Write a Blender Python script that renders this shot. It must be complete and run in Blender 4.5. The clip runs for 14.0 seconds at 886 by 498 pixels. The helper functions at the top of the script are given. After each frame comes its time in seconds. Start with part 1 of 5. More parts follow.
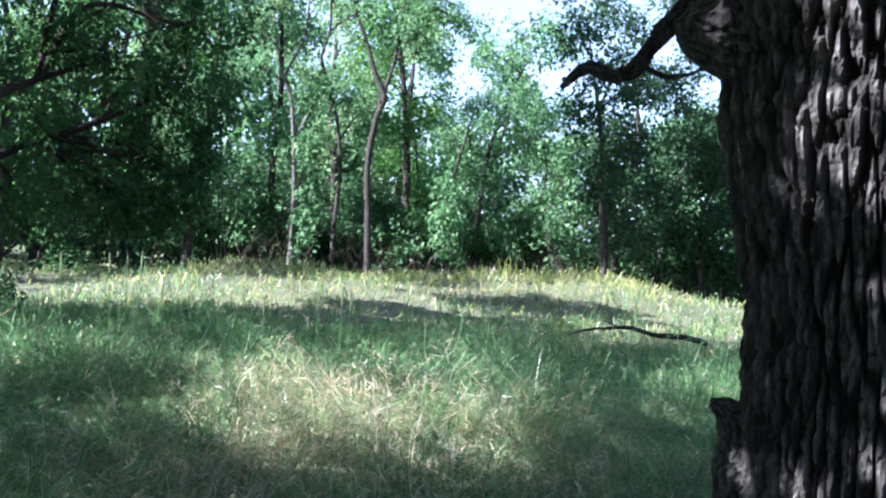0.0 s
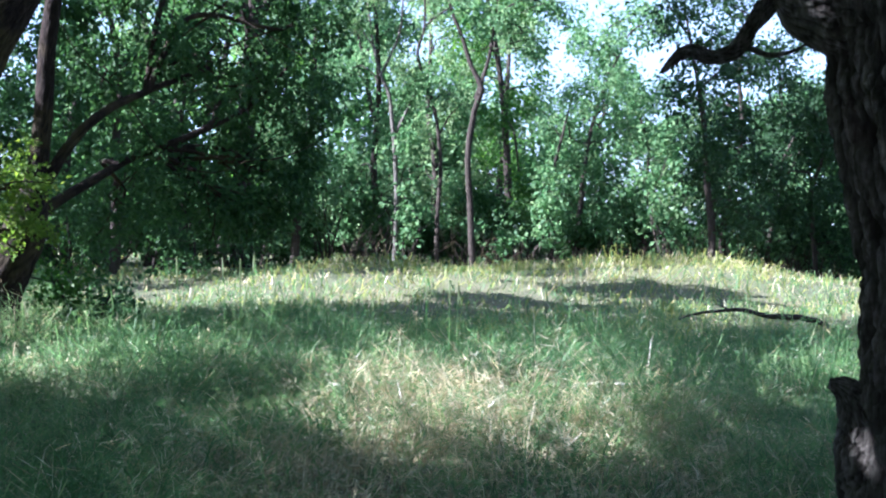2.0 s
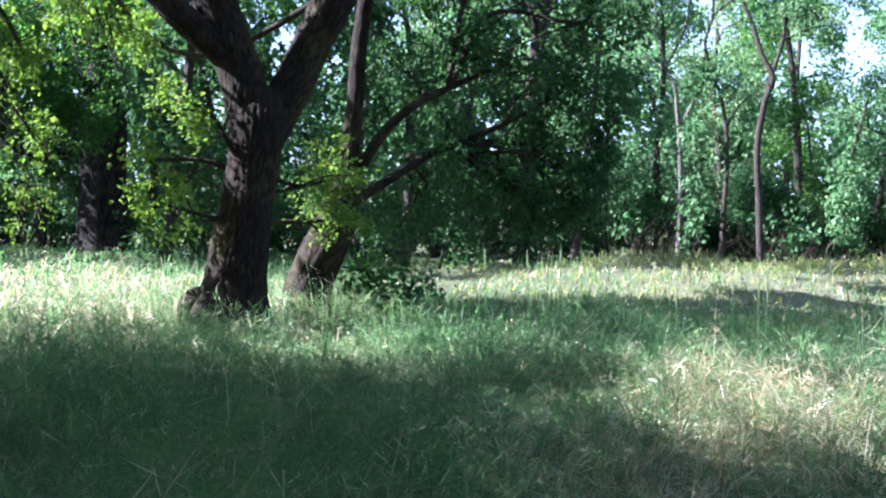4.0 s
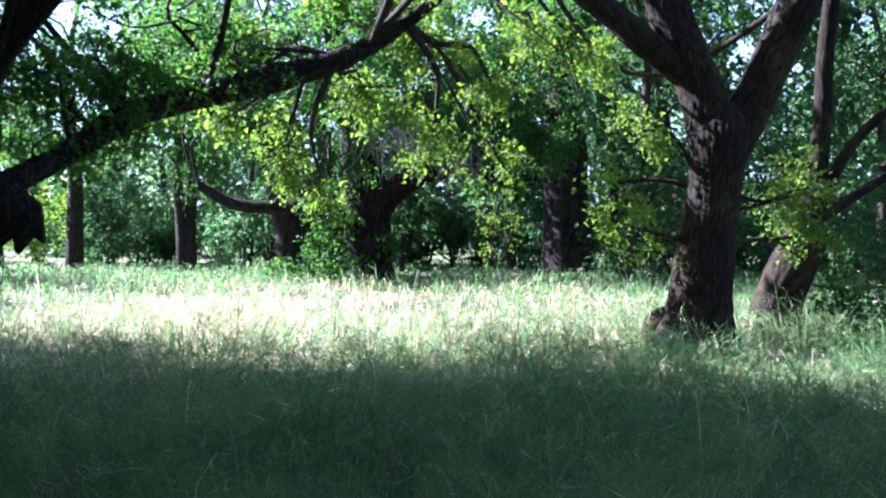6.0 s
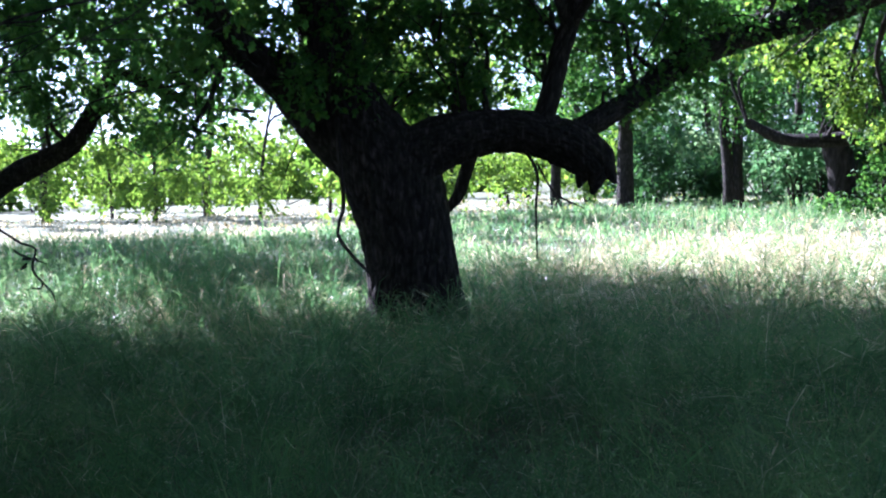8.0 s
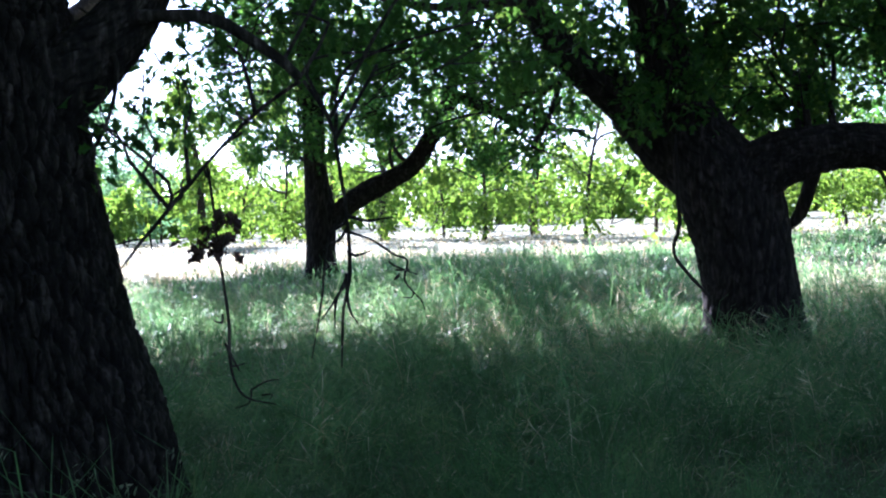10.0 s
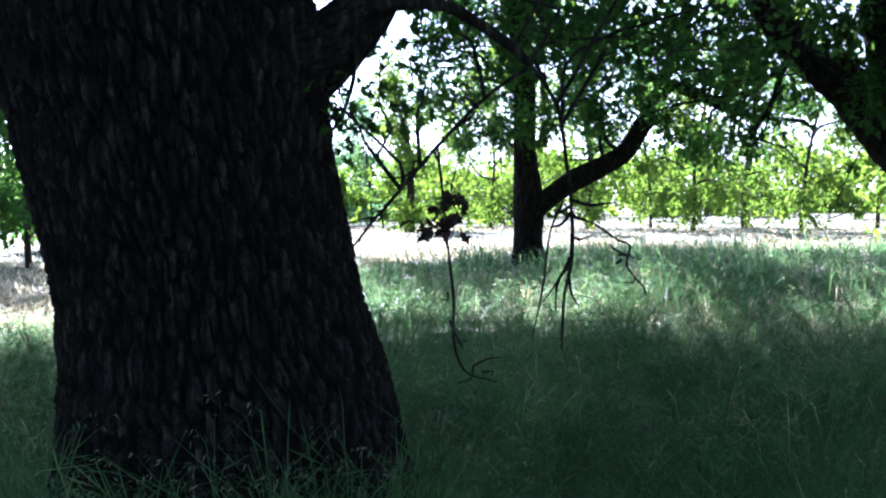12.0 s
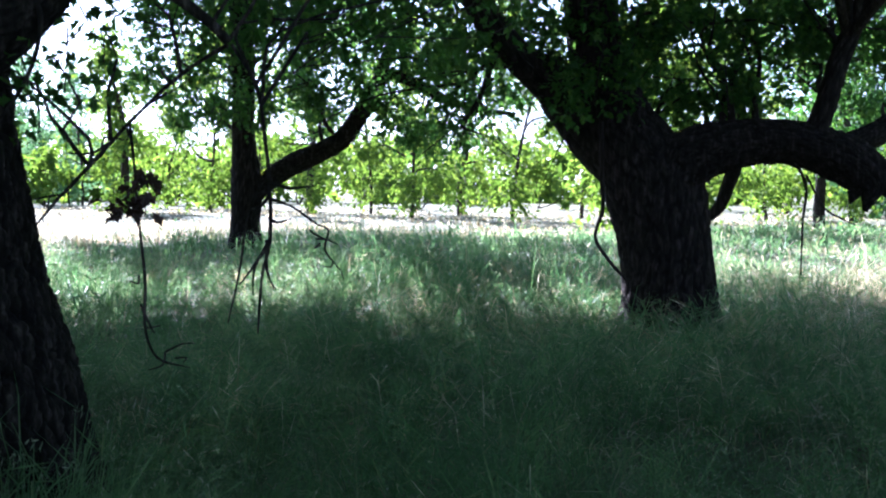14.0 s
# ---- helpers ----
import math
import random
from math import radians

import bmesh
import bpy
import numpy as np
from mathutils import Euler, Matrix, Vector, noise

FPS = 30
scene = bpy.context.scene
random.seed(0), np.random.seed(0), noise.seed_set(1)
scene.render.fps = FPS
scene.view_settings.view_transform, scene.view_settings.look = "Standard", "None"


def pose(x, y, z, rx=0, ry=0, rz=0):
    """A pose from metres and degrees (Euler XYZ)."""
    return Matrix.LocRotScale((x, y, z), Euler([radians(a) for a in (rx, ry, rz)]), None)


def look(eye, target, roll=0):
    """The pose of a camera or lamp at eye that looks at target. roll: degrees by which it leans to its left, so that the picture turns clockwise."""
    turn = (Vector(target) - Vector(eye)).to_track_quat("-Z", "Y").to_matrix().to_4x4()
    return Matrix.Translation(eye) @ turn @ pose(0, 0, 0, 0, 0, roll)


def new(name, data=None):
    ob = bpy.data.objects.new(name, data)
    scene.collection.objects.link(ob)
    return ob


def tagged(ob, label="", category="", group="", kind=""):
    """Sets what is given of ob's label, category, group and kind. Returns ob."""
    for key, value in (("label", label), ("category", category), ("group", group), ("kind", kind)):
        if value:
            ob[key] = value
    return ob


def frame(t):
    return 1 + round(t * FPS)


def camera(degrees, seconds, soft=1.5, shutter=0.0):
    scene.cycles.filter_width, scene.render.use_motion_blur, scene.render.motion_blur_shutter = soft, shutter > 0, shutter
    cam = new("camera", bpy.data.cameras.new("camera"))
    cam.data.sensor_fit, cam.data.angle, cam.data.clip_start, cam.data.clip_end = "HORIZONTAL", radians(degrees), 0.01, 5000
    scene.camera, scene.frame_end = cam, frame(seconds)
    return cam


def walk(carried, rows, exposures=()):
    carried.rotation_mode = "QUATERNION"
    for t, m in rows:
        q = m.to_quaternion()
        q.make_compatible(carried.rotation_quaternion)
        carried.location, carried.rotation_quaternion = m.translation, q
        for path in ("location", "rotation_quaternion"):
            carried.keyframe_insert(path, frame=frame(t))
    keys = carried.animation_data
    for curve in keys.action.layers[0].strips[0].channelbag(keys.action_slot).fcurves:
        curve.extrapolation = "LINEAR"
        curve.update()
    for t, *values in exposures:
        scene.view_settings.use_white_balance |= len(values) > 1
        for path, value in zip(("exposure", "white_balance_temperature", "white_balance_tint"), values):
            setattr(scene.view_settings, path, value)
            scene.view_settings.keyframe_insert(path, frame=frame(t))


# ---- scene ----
cam = camera(42.59, 14.0, soft=2.2)
# seconds, eye x y z, turn, tilt, roll
ROWS = [
    (0.0, -0.264, 0.352, 1.494, 47.8, -0.31, 3.97),
    (0.5, -0.24, 0.356, 1.495, 45.47, -0.22, 1.93),
    (1.0, -0.238, 0.359, 1.499, 45.15, -0.02, 1.73),
    (1.5, -0.219, 0.306, 1.501, 50.1, -0.93, 1.12),
    (2.0, -0.236, 0.307, 1.5, 52.99, -0.99, 1.33),
    (2.5, -0.231, 0.279, 1.497, 58.04, -1.41, 0.91),
    (2.7, -0.218, 0.26, 1.496, 58.77, -1.12, 1.64),
    (4.8, -0.519, -0.069, 1.485, 72.45, -1.8, 1.16),
    (5.0, -0.514, -0.063, 1.487, 74.0, -1.68, 1.28),
    (5.5, -0.518, -0.035, 1.508, 81.32, -1.78, 1.02),
    (6.0, -0.526, -0.015, 1.508, 89.4, -1.13, -0.05),
    (6.5, -0.391, -0.022, 1.499, 95.34, -3.29, 0.18),
    (7.0, -0.287, -0.019, 1.497, 102.37, -2.77, -1.04),
    (7.5, -0.334, -0.153, 1.505, 109.07, -3.08, -1.15),
    (8.0, -0.274, -0.202, 1.511, 116.18, -3.74, -2.08),
    (8.2, -0.238, -0.233, 1.501, 118.23, -3.85, -3.15),
    (10.3, -0.133, -0.274, 1.499, 134.32, -2.03, -2.3),
    (10.5, -0.107, -0.253, 1.496, 135.88, -1.97, -2.65),
    (11.0, -0.072, -0.273, 1.496, 141.48, -1.4, -3.03),
    (11.5, -0.055, -0.264, 1.493, 142.79, -1.81, -2.16),
    (12.0, -0.055, -0.267, 1.488, 142.51, -2.47, -0.96),
    (12.5, -0.05, -0.269, 1.495, 142.71, -1.6, -0.42),
    (13.0, -0.056, -0.248, 1.495, 140.17, -1.94, -0.34),
    (13.5, -0.108, -0.248, 1.487, 134.92, -3.13, -0.35),
    (14.0, -0.15, -0.238, 1.481, 128.58, -3.28, 0.57),
]
walk(cam, [(t, pose(x, y, z, 90 + tilt, 0, turn) @ pose(0, 0, 0, 0, 0, roll)) for t, x, y, z, turn, tilt, roll in ROWS],
     exposures=[(0.0, 2.92, 4700, 21), (2.7, 2.98, 4700, 21), (5.0, 3.12, 4670, 22), (6.2, 3.04, 4620, 24), (7.5, 2.96, 4590, 25), (10.3, 3.14, 4640, 27), (14.0, 3.02, 4660, 27)])

# ---- light ----
SUN_AZ, SUN_EL = 158.0, 36.0          # degrees, azimuth counted to the left of +y
sun_way = Vector((-math.sin(radians(SUN_AZ)) * math.cos(radians(SUN_EL)),
                  math.cos(radians(SUN_AZ)) * math.cos(radians(SUN_EL)), math.sin(radians(SUN_EL))))
world = bpy.data.worlds.new("world")
scene.world = world
world.use_nodes = True
wn = world.node_tree
sky = wn.nodes.new("ShaderNodeTexSky")
sky.sky_type = "NISHITA"
sky.sun_disc = False
sky.sun_elevation = radians(SUN_EL)
sky.sun_rotation = radians(-SUN_AZ)
sky.air_density, sky.dust_density, sky.ozone_density = 1.0, 1.2, 1.0
milky = wn.nodes.new("ShaderNodeHueSaturation")      # a thin milky haze over the whole sky
milky.inputs["Saturation"].default_value = 0.5
wn.links.new(sky.outputs[0], milky.inputs["Color"])
wn.links.new(milky.outputs[0], wn.nodes["Background"].inputs[0])
wn.nodes["Background"].inputs[1].default_value = 0.046
sun = new("sun", bpy.data.lights.new("sun", "SUN"))
sun.data.energy = 5.0
sun.data.angle = radians(0.55)
sun.data.color = (1.0, 0.865, 0.69)
sun.matrix_world = look((0, 0, 30), Vector((0, 0, 30)) - sun_way)


# ---- materials ----
def mat(name):
    m = bpy.data.materials.new(name)
    m.use_nodes = True
    m.node_tree.nodes.clear()
    return m, m.node_tree.nodes, m.node_tree.links


def node(nodes, kind, **values):
    n = nodes.new(kind)
    for key, value in values.items():
        n.inputs[key.replace("_", " ")].default_value = value
    return n


def ramp(nodes, stops):
    n = nodes.new("ShaderNodeValToRGB")
    e = n.color_ramp.elements
    e[0].position, e[0].color = stops[0][0], (*stops[0][1], 1)
    e[1].position, e[1].color = stops[-1][0], (*stops[-1][1], 1)
    for p, c in stops[1:-1]:
        e.new(p).color = (*c, 1)
    return n


def blade_material(name, stops, glow, patch=0.0, patch_tint=(0.3, 0.24, 0.1), rough=0.58, gloss=0.22):
    """Leaves and grass: coloured piece by piece, with light shining through."""
    m, n, l = mat(name)
    out = n.new("ShaderNodeOutputMaterial")
    geo = n.new("ShaderNodeNewGeometry")
    rp = ramp(n, stops)
    l.new(geo.outputs["Random Per Island"], rp.inputs[0])
    colour = rp.outputs[0]
    if patch:
        tc = n.new("ShaderNodeTexCoord")
        ns = node(n, "ShaderNodeTexNoise", Scale=1.1, Detail=5.0, Roughness=0.62)
        l.new(tc.outputs["Object"], ns.inputs["Vector"])
        pr = ramp(n, [(0.45, (0, 0, 0)), (0.65, (patch, patch, patch))])
        l.new(ns.outputs["Fac"], pr.inputs[0])
        mx = n.new("ShaderNodeMix")
        mx.data_type = "RGBA"
        l.new(pr.outputs[0], mx.inputs["Factor"])
        l.new(colour, mx.inputs["A"])
        mx.inputs["B"].default_value = (*patch_tint, 1)
        small = node(n, "ShaderNodeTexNoise", Scale=3.4, Detail=3.0, Roughness=0.6)
        l.new(tc.outputs["Object"], small.inputs["Vector"])
        sr = ramp(n, [(0.4, (0.66, 0.7, 0.74)), (0.62, (1.42, 1.38, 1.34))])
        l.new(small.outputs["Fac"], sr.inputs[0])
        m2 = n.new("ShaderNodeMix")
        m2.data_type, m2.blend_type = "RGBA", "MULTIPLY"
        m2.inputs["Factor"].default_value = 1.0
        l.new(mx.outputs["Result"], m2.inputs["A"])
        l.new(sr.outputs[0], m2.inputs["B"])
        colour = m2.outputs["Result"]
    p = node(n, "ShaderNodeBsdfPrincipled", Roughness=rough)
    p.inputs["Specular IOR Level"].default_value = gloss
    l.new(colour, p.inputs["Base Color"])
    t = n.new("ShaderNodeBsdfTranslucent")
    hs = node(n, "ShaderNodeHueSaturation", Hue=0.492, Saturation=1.08, Value=1.7)
    l.new(colour, hs.inputs["Color"])
    l.new(hs.outputs[0], t.inputs["Color"])
    mix = n.new("ShaderNodeMixShader")
    mix.inputs[0].default_value = glow
    l.new(p.outputs[0], mix.inputs[1])
    l.new(t.outputs[0], mix.inputs[2])
    l.new(mix.outputs[0], out.inputs[0])
    return m


def bark_material(name, dark, mid, light, scale=1.0, moss=0.0):
    m, n, l = mat(name)
    out = n.new("ShaderNodeOutputMaterial")
    tc = n.new("ShaderNodeTexCoord")
    mp = node(n, "ShaderNodeMapping", Scale=(26 * scale, 26 * scale, 5 * scale))
    l.new(tc.outputs["Object"], mp.inputs["Vector"])
    warp = node(n, "ShaderNodeTexNoise", Scale=1.0, Detail=6.0, Roughness=0.65)
    l.new(mp.outputs[0], warp.inputs["Vector"])
    fine = node(n, "ShaderNodeTexNoise", Scale=38.0 * scale, Detail=5.0, Roughness=0.7)
    l.new(tc.outputs["Object"], fine.inputs["Vector"])
    big = node(n, "ShaderNodeTexNoise", Scale=1.6, Detail=2.0)
    l.new(tc.outputs["Object"], big.inputs["Vector"])
    rp = ramp(n, [(0.3, dark), (0.52, mid), (0.75, light)])
    l.new(warp.outputs["Fac"], rp.inputs[0])
    mx = n.new("ShaderNodeMix")
    mx.data_type, mx.blend_type = "RGBA", "MULTIPLY"
    mx.inputs["Factor"].default_value = 0.6
    fr = ramp(n, [(0.3, (0.45, 0.43, 0.42)), (0.7, (1.25, 1.2, 1.15))])
    l.new(fine.outputs["Fac"], fr.inputs[0])
    l.new(rp.outputs[0], mx.inputs["A"])
    l.new(fr.outputs[0], mx.inputs["B"])
    colour = mx.outputs["Result"]
    if moss:
        mr = ramp(n, [(0.5, (0, 0, 0)), (0.68, (moss, moss, moss))])
        l.new(big.outputs["Fac"], mr.inputs[0])
        m2 = n.new("ShaderNodeMix")
        m2.data_type = "RGBA"
        l.new(mr.outputs[0], m2.inputs["Factor"])
        l.new(colour, m2.inputs["A"])
        m2.inputs["B"].default_value = (0.09, 0.075, 0.025, 1)
        colour = m2.outputs["Result"]
    # furrows: darker inner bark, with the shade of the cracks painted in
    inner_shade = n.new("ShaderNodeAttribute")
    inner_shade.attribute_name = "furrow"
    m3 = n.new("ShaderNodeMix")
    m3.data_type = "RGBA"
    l.new(inner_shade.outputs["Fac"], m3.inputs["Factor"])
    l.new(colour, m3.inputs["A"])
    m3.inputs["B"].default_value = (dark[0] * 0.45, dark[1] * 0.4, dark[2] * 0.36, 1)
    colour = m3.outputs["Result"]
    p = node(n, "ShaderNodeBsdfPrincipled", Roughness=0.9)
    p.inputs["Specular IOR Level"].default_value = 0.2
    l.new(colour, p.inputs["Base Color"])
    add = n.new("ShaderNodeMath")
    l.new(warp.outputs["Fac"], add.inputs[0])
    l.new(fine.outputs["Fac"], add.inputs[1])
    bp = node(n, "ShaderNodeBump", Strength=0.85, Distance=0.03)
    l.new(add.outputs[0], bp.inputs["Height"])
    l.new(bp.outputs[0], p.inputs["Normal"])
    l.new(p.outputs[0], out.inputs[0])
    return m


def soil_material():
    m, n, l = mat("meadow_soil")
    out = n.new("ShaderNodeOutputMaterial")
    tc = n.new("ShaderNodeTexCoord")
    a = node(n, "ShaderNodeTexNoise", Scale=0.25, Detail=4.0)
    b = node(n, "ShaderNodeTexNoise", Scale=9.0, Detail=6.0, Roughness=0.7)
    l.new(tc.outputs["Object"], a.inputs["Vector"])
    l.new(tc.outputs["Object"], b.inputs["Vector"])
    ra = ramp(n, [(0.35, (0.07, 0.085, 0.035)), (0.65, (0.16, 0.15, 0.07))])
    rb = ramp(n, [(0.3, (0.5, 0.5, 0.5)), (0.7, (1.2, 1.2, 1.15))])
    l.new(a.outputs["Fac"], ra.inputs[0])
    l.new(b.outputs["Fac"], rb.inputs[0])
    mx = n.new("ShaderNodeMix")
    mx.data_type, mx.blend_type = "RGBA", "MULTIPLY"
    mx.inputs["Factor"].default_value = 1.0
    l.new(ra.outputs[0], mx.inputs["A"])
    l.new(rb.outputs[0], mx.inputs["B"])
    p = node(n, "ShaderNodeBsdfPrincipled", Roughness=0.95)
    l.new(mx.outputs["Result"], p.inputs["Base Color"])
    bp = node(n, "ShaderNodeBump", Strength=1.0, Distance=0.08)
    l.new(b.outputs["Fac"], bp.inputs["Height"])
    l.new(bp.outputs[0], p.inputs["Normal"])
    l.new(p.outputs[0], out.inputs[0])
    return m


OAK_LEAF = blade_material("oak_leaf", [(0.0, (0.032, 0.08, 0.016)), (0.7, (0.055, 0.125, 0.024)), (1.0, (0.1, 0.19, 0.033))], 0.52)
# brighter copy of the oak leaf, for foliage that stands in the sun
BRIGHT_LEAF = blade_material("bright_oak_leaf", [(0.0, (0.066, 0.12, 0.018)), (0.6, (0.1, 0.168, 0.025)), (1.0, (0.17, 0.24, 0.036))], 0.5)
WOOD_LEAF = blade_material("woodland_leaf", [(0.0, (0.052, 0.115, 0.045)), (0.6, (0.095, 0.18, 0.072)), (1.0, (0.19, 0.28, 0.125))], 0.45)
# darker leaf copy that paints shade into the undergrowth and the leaning oak
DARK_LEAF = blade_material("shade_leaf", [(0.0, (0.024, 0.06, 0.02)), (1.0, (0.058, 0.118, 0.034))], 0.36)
PALE_LEAF = blade_material("pale_woodland_leaf", [(0.0, (0.08, 0.145, 0.06)), (0.6, (0.14, 0.22, 0.09)), (1.0, (0.26, 0.33, 0.16))], 0.45)
# woodland leaf darkened: the shade on these trees is put into its colour
SHADOWED_LEAF = blade_material("shadowed_leaf", [(0.0, (0.013, 0.034, 0.012)), (1.0, (0.034, 0.072, 0.024))], 0.3)
DEAD_LEAF = blade_material("dead_leaf", [(0.0, (0.03, 0.018, 0.012)), (1.0, (0.065, 0.038, 0.025))], 0.1)
GRASS = blade_material("wild_oat_grass", [(0.0, (0.05, 0.115, 0.042)), (0.6, (0.08, 0.165, 0.056)), (0.93, (0.12, 0.205, 0.072)), (1.0, (0.2, 0.25, 0.105))], 0.5, patch=0.65, patch_tint=(0.17, 0.23, 0.095), rough=0.5, gloss=0.3)
MOUND_GRASS = blade_material("yellowing_grass", [(0.0, (0.13, 0.16, 0.035)), (0.6, (0.21, 0.23, 0.055)), (1.0, (0.34, 0.33, 0.12))], 0.5, patch=0.5, patch_tint=(0.12, 0.17, 0.05), rough=0.5, gloss=0.3)
HEADS = blade_material("oat_head", [(0.0, (0.12, 0.17, 0.085)), (0.7, (0.20, 0.24, 0.13)), (1.0, (0.38, 0.39, 0.26))], 0.55, rough=0.5, gloss=0.4)
DRY_GRASS = blade_material("dry_grass", [(0.0, (0.18, 0.15, 0.07)), (0.45, (0.33, 0.29, 0.16)), (1.0, (0.58, 0.54, 0.37))], 0.45, patch=0.4, patch_tint=(0.22, 0.165, 0.085), rough=0.4, gloss=0.6)
BARK_OAK = bark_material("oak_bark", (0.028, 0.025, 0.021), (0.115, 0.107, 0.092), (0.3, 0.285, 0.25))
BARK_MOSSY = bark_material("mossy_oak_bark", (0.014, 0.009, 0.007), (0.03, 0.021, 0.015), (0.07, 0.054, 0.04), moss=0.6)
BARK_DARK = bark_material("dark_bark", (0.022, 0.018, 0.015), (0.045, 0.037, 0.03), (0.09, 0.075, 0.06))
# two oak barks darkened in colour for trunks in shade against the sun
BARK_SHADED = bark_material("shaded_oak_bark", (0.01, 0.008, 0.007), (0.03, 0.025, 0.021), (0.11, 0.092, 0.076))
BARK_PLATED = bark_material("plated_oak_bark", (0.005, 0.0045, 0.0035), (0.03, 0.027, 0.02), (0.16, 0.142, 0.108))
BARK_GREY = bark_material("grey_bark", (0.10, 0.09, 0.08), (0.2, 0.185, 0.165), (0.34, 0.32, 0.29), scale=0.8)
SOIL = soil_material()


# ---- mesh builders ----
def raw_mesh(name, verts, faces, material, smooth=False):
    """verts: n x 3; faces: m x k, all with the same number of corners."""
    me = bpy.data.meshes.new(name)
    faces = np.asarray(faces, dtype=np.int32)
    m, k = faces.shape
    me.vertices.add(len(verts))
    me.vertices.foreach_set("co", np.asarray(verts, dtype=np.float32).ravel())
    me.loops.add(m * k)
    me.loops.foreach_set("vertex_index", faces.ravel())
    me.polygons.add(m)
    me.polygons.foreach_set("loop_start", np.arange(0, m * k, k, dtype=np.int32))
    me.polygons.foreach_set("use_smooth", np.full(m, smooth))
    me.update(calc_edges=True)
    me.materials.append(material)
    return me


def part(name, mesh, parent, label=""):
    ob = new(name, mesh)
    ob.parent = parent
    if parent is not None:
        ob.matrix_parent_inverse = Matrix.Translation(parent.location).inverted()
    return tagged(ob, label)


def thing(name, place, label, category, group=""):
    e = new(name)
    e.empty_display_size = 0.3
    e.location = place
    return tagged(e, label, category, group)


def spread(points, step):
    """Catmull-Rom through rows of numbers, about step apart."""
    p = np.asarray(points, dtype=float)
    p = np.vstack([2 * p[0] - p[1], p, 2 * p[-1] - p[-2]])
    out = []
    for i in range(1, len(p) - 2):
        n = max(2, int(np.linalg.norm(p[i + 1, :3] - p[i, :3]) / step))
        t = np.linspace(0, 1, n, endpoint=False)[:, None]
        a, b, c, d = p[i - 1], p[i], p[i + 1], p[i + 2]
        out.append(0.5 * (2 * b + (c - a) * t + (2 * a - 5 * b + 4 * c - d) * t ** 2 + (3 * b - a - 3 * c + d) * t ** 3))
    out.append(p[-2][None])
    return np.vstack(out)


def rand2(i, j, k):
    v = np.sin(i * 127.1 + j * 311.7 + k * 74.7) * 43758.5453
    return v - np.floor(v)


def plates(u, v, around, seed):
    """Bark plates: distance between the two nearest cell centres on a sheet that closes round after that many cells,
    a random number for each plate, and how far to one side of its middle the place lies."""
    iu, iv = np.floor(u), np.floor(v)
    d1, d2 = np.full(u.shape, 9.0), np.full(u.shape, 9.0)
    best, aside = np.zeros(u.shape), np.zeros(u.shape)
    for du in (-1, 0, 1):
        for dv in (-1, 0, 1):
            cu, cv = iu + du, iv + dv
            wu = np.mod(cu, around)
            pu = cu + 0.15 + 0.7 * rand2(wu, cv, seed)
            pv = cv + 0.1 + 0.8 * rand2(wu, cv, seed + 3)
            d = np.hypot(u - pu, (v - pv) * 0.8)
            near = d < d1
            d2 = np.where(near, d1, np.minimum(d2, d))
            best = np.where(near, rand2(wu, cv, seed + 7), best)
            aside = np.where(near, u - pu, aside)
            d1 = np.where(near, d, d1)
    return d2 - d1, best, aside


def wave(a, b, seed):
    r = np.random.RandomState(seed)
    out = 0
    for _ in range(5):
        fa, fb = r.randint(1, 5), r.uniform(-1.6, 1.6)
        out = out + np.sin(a * fa + b * fb * 2 + r.uniform(0, 6.3)) / (fa ** 0.7)
    return out / 3


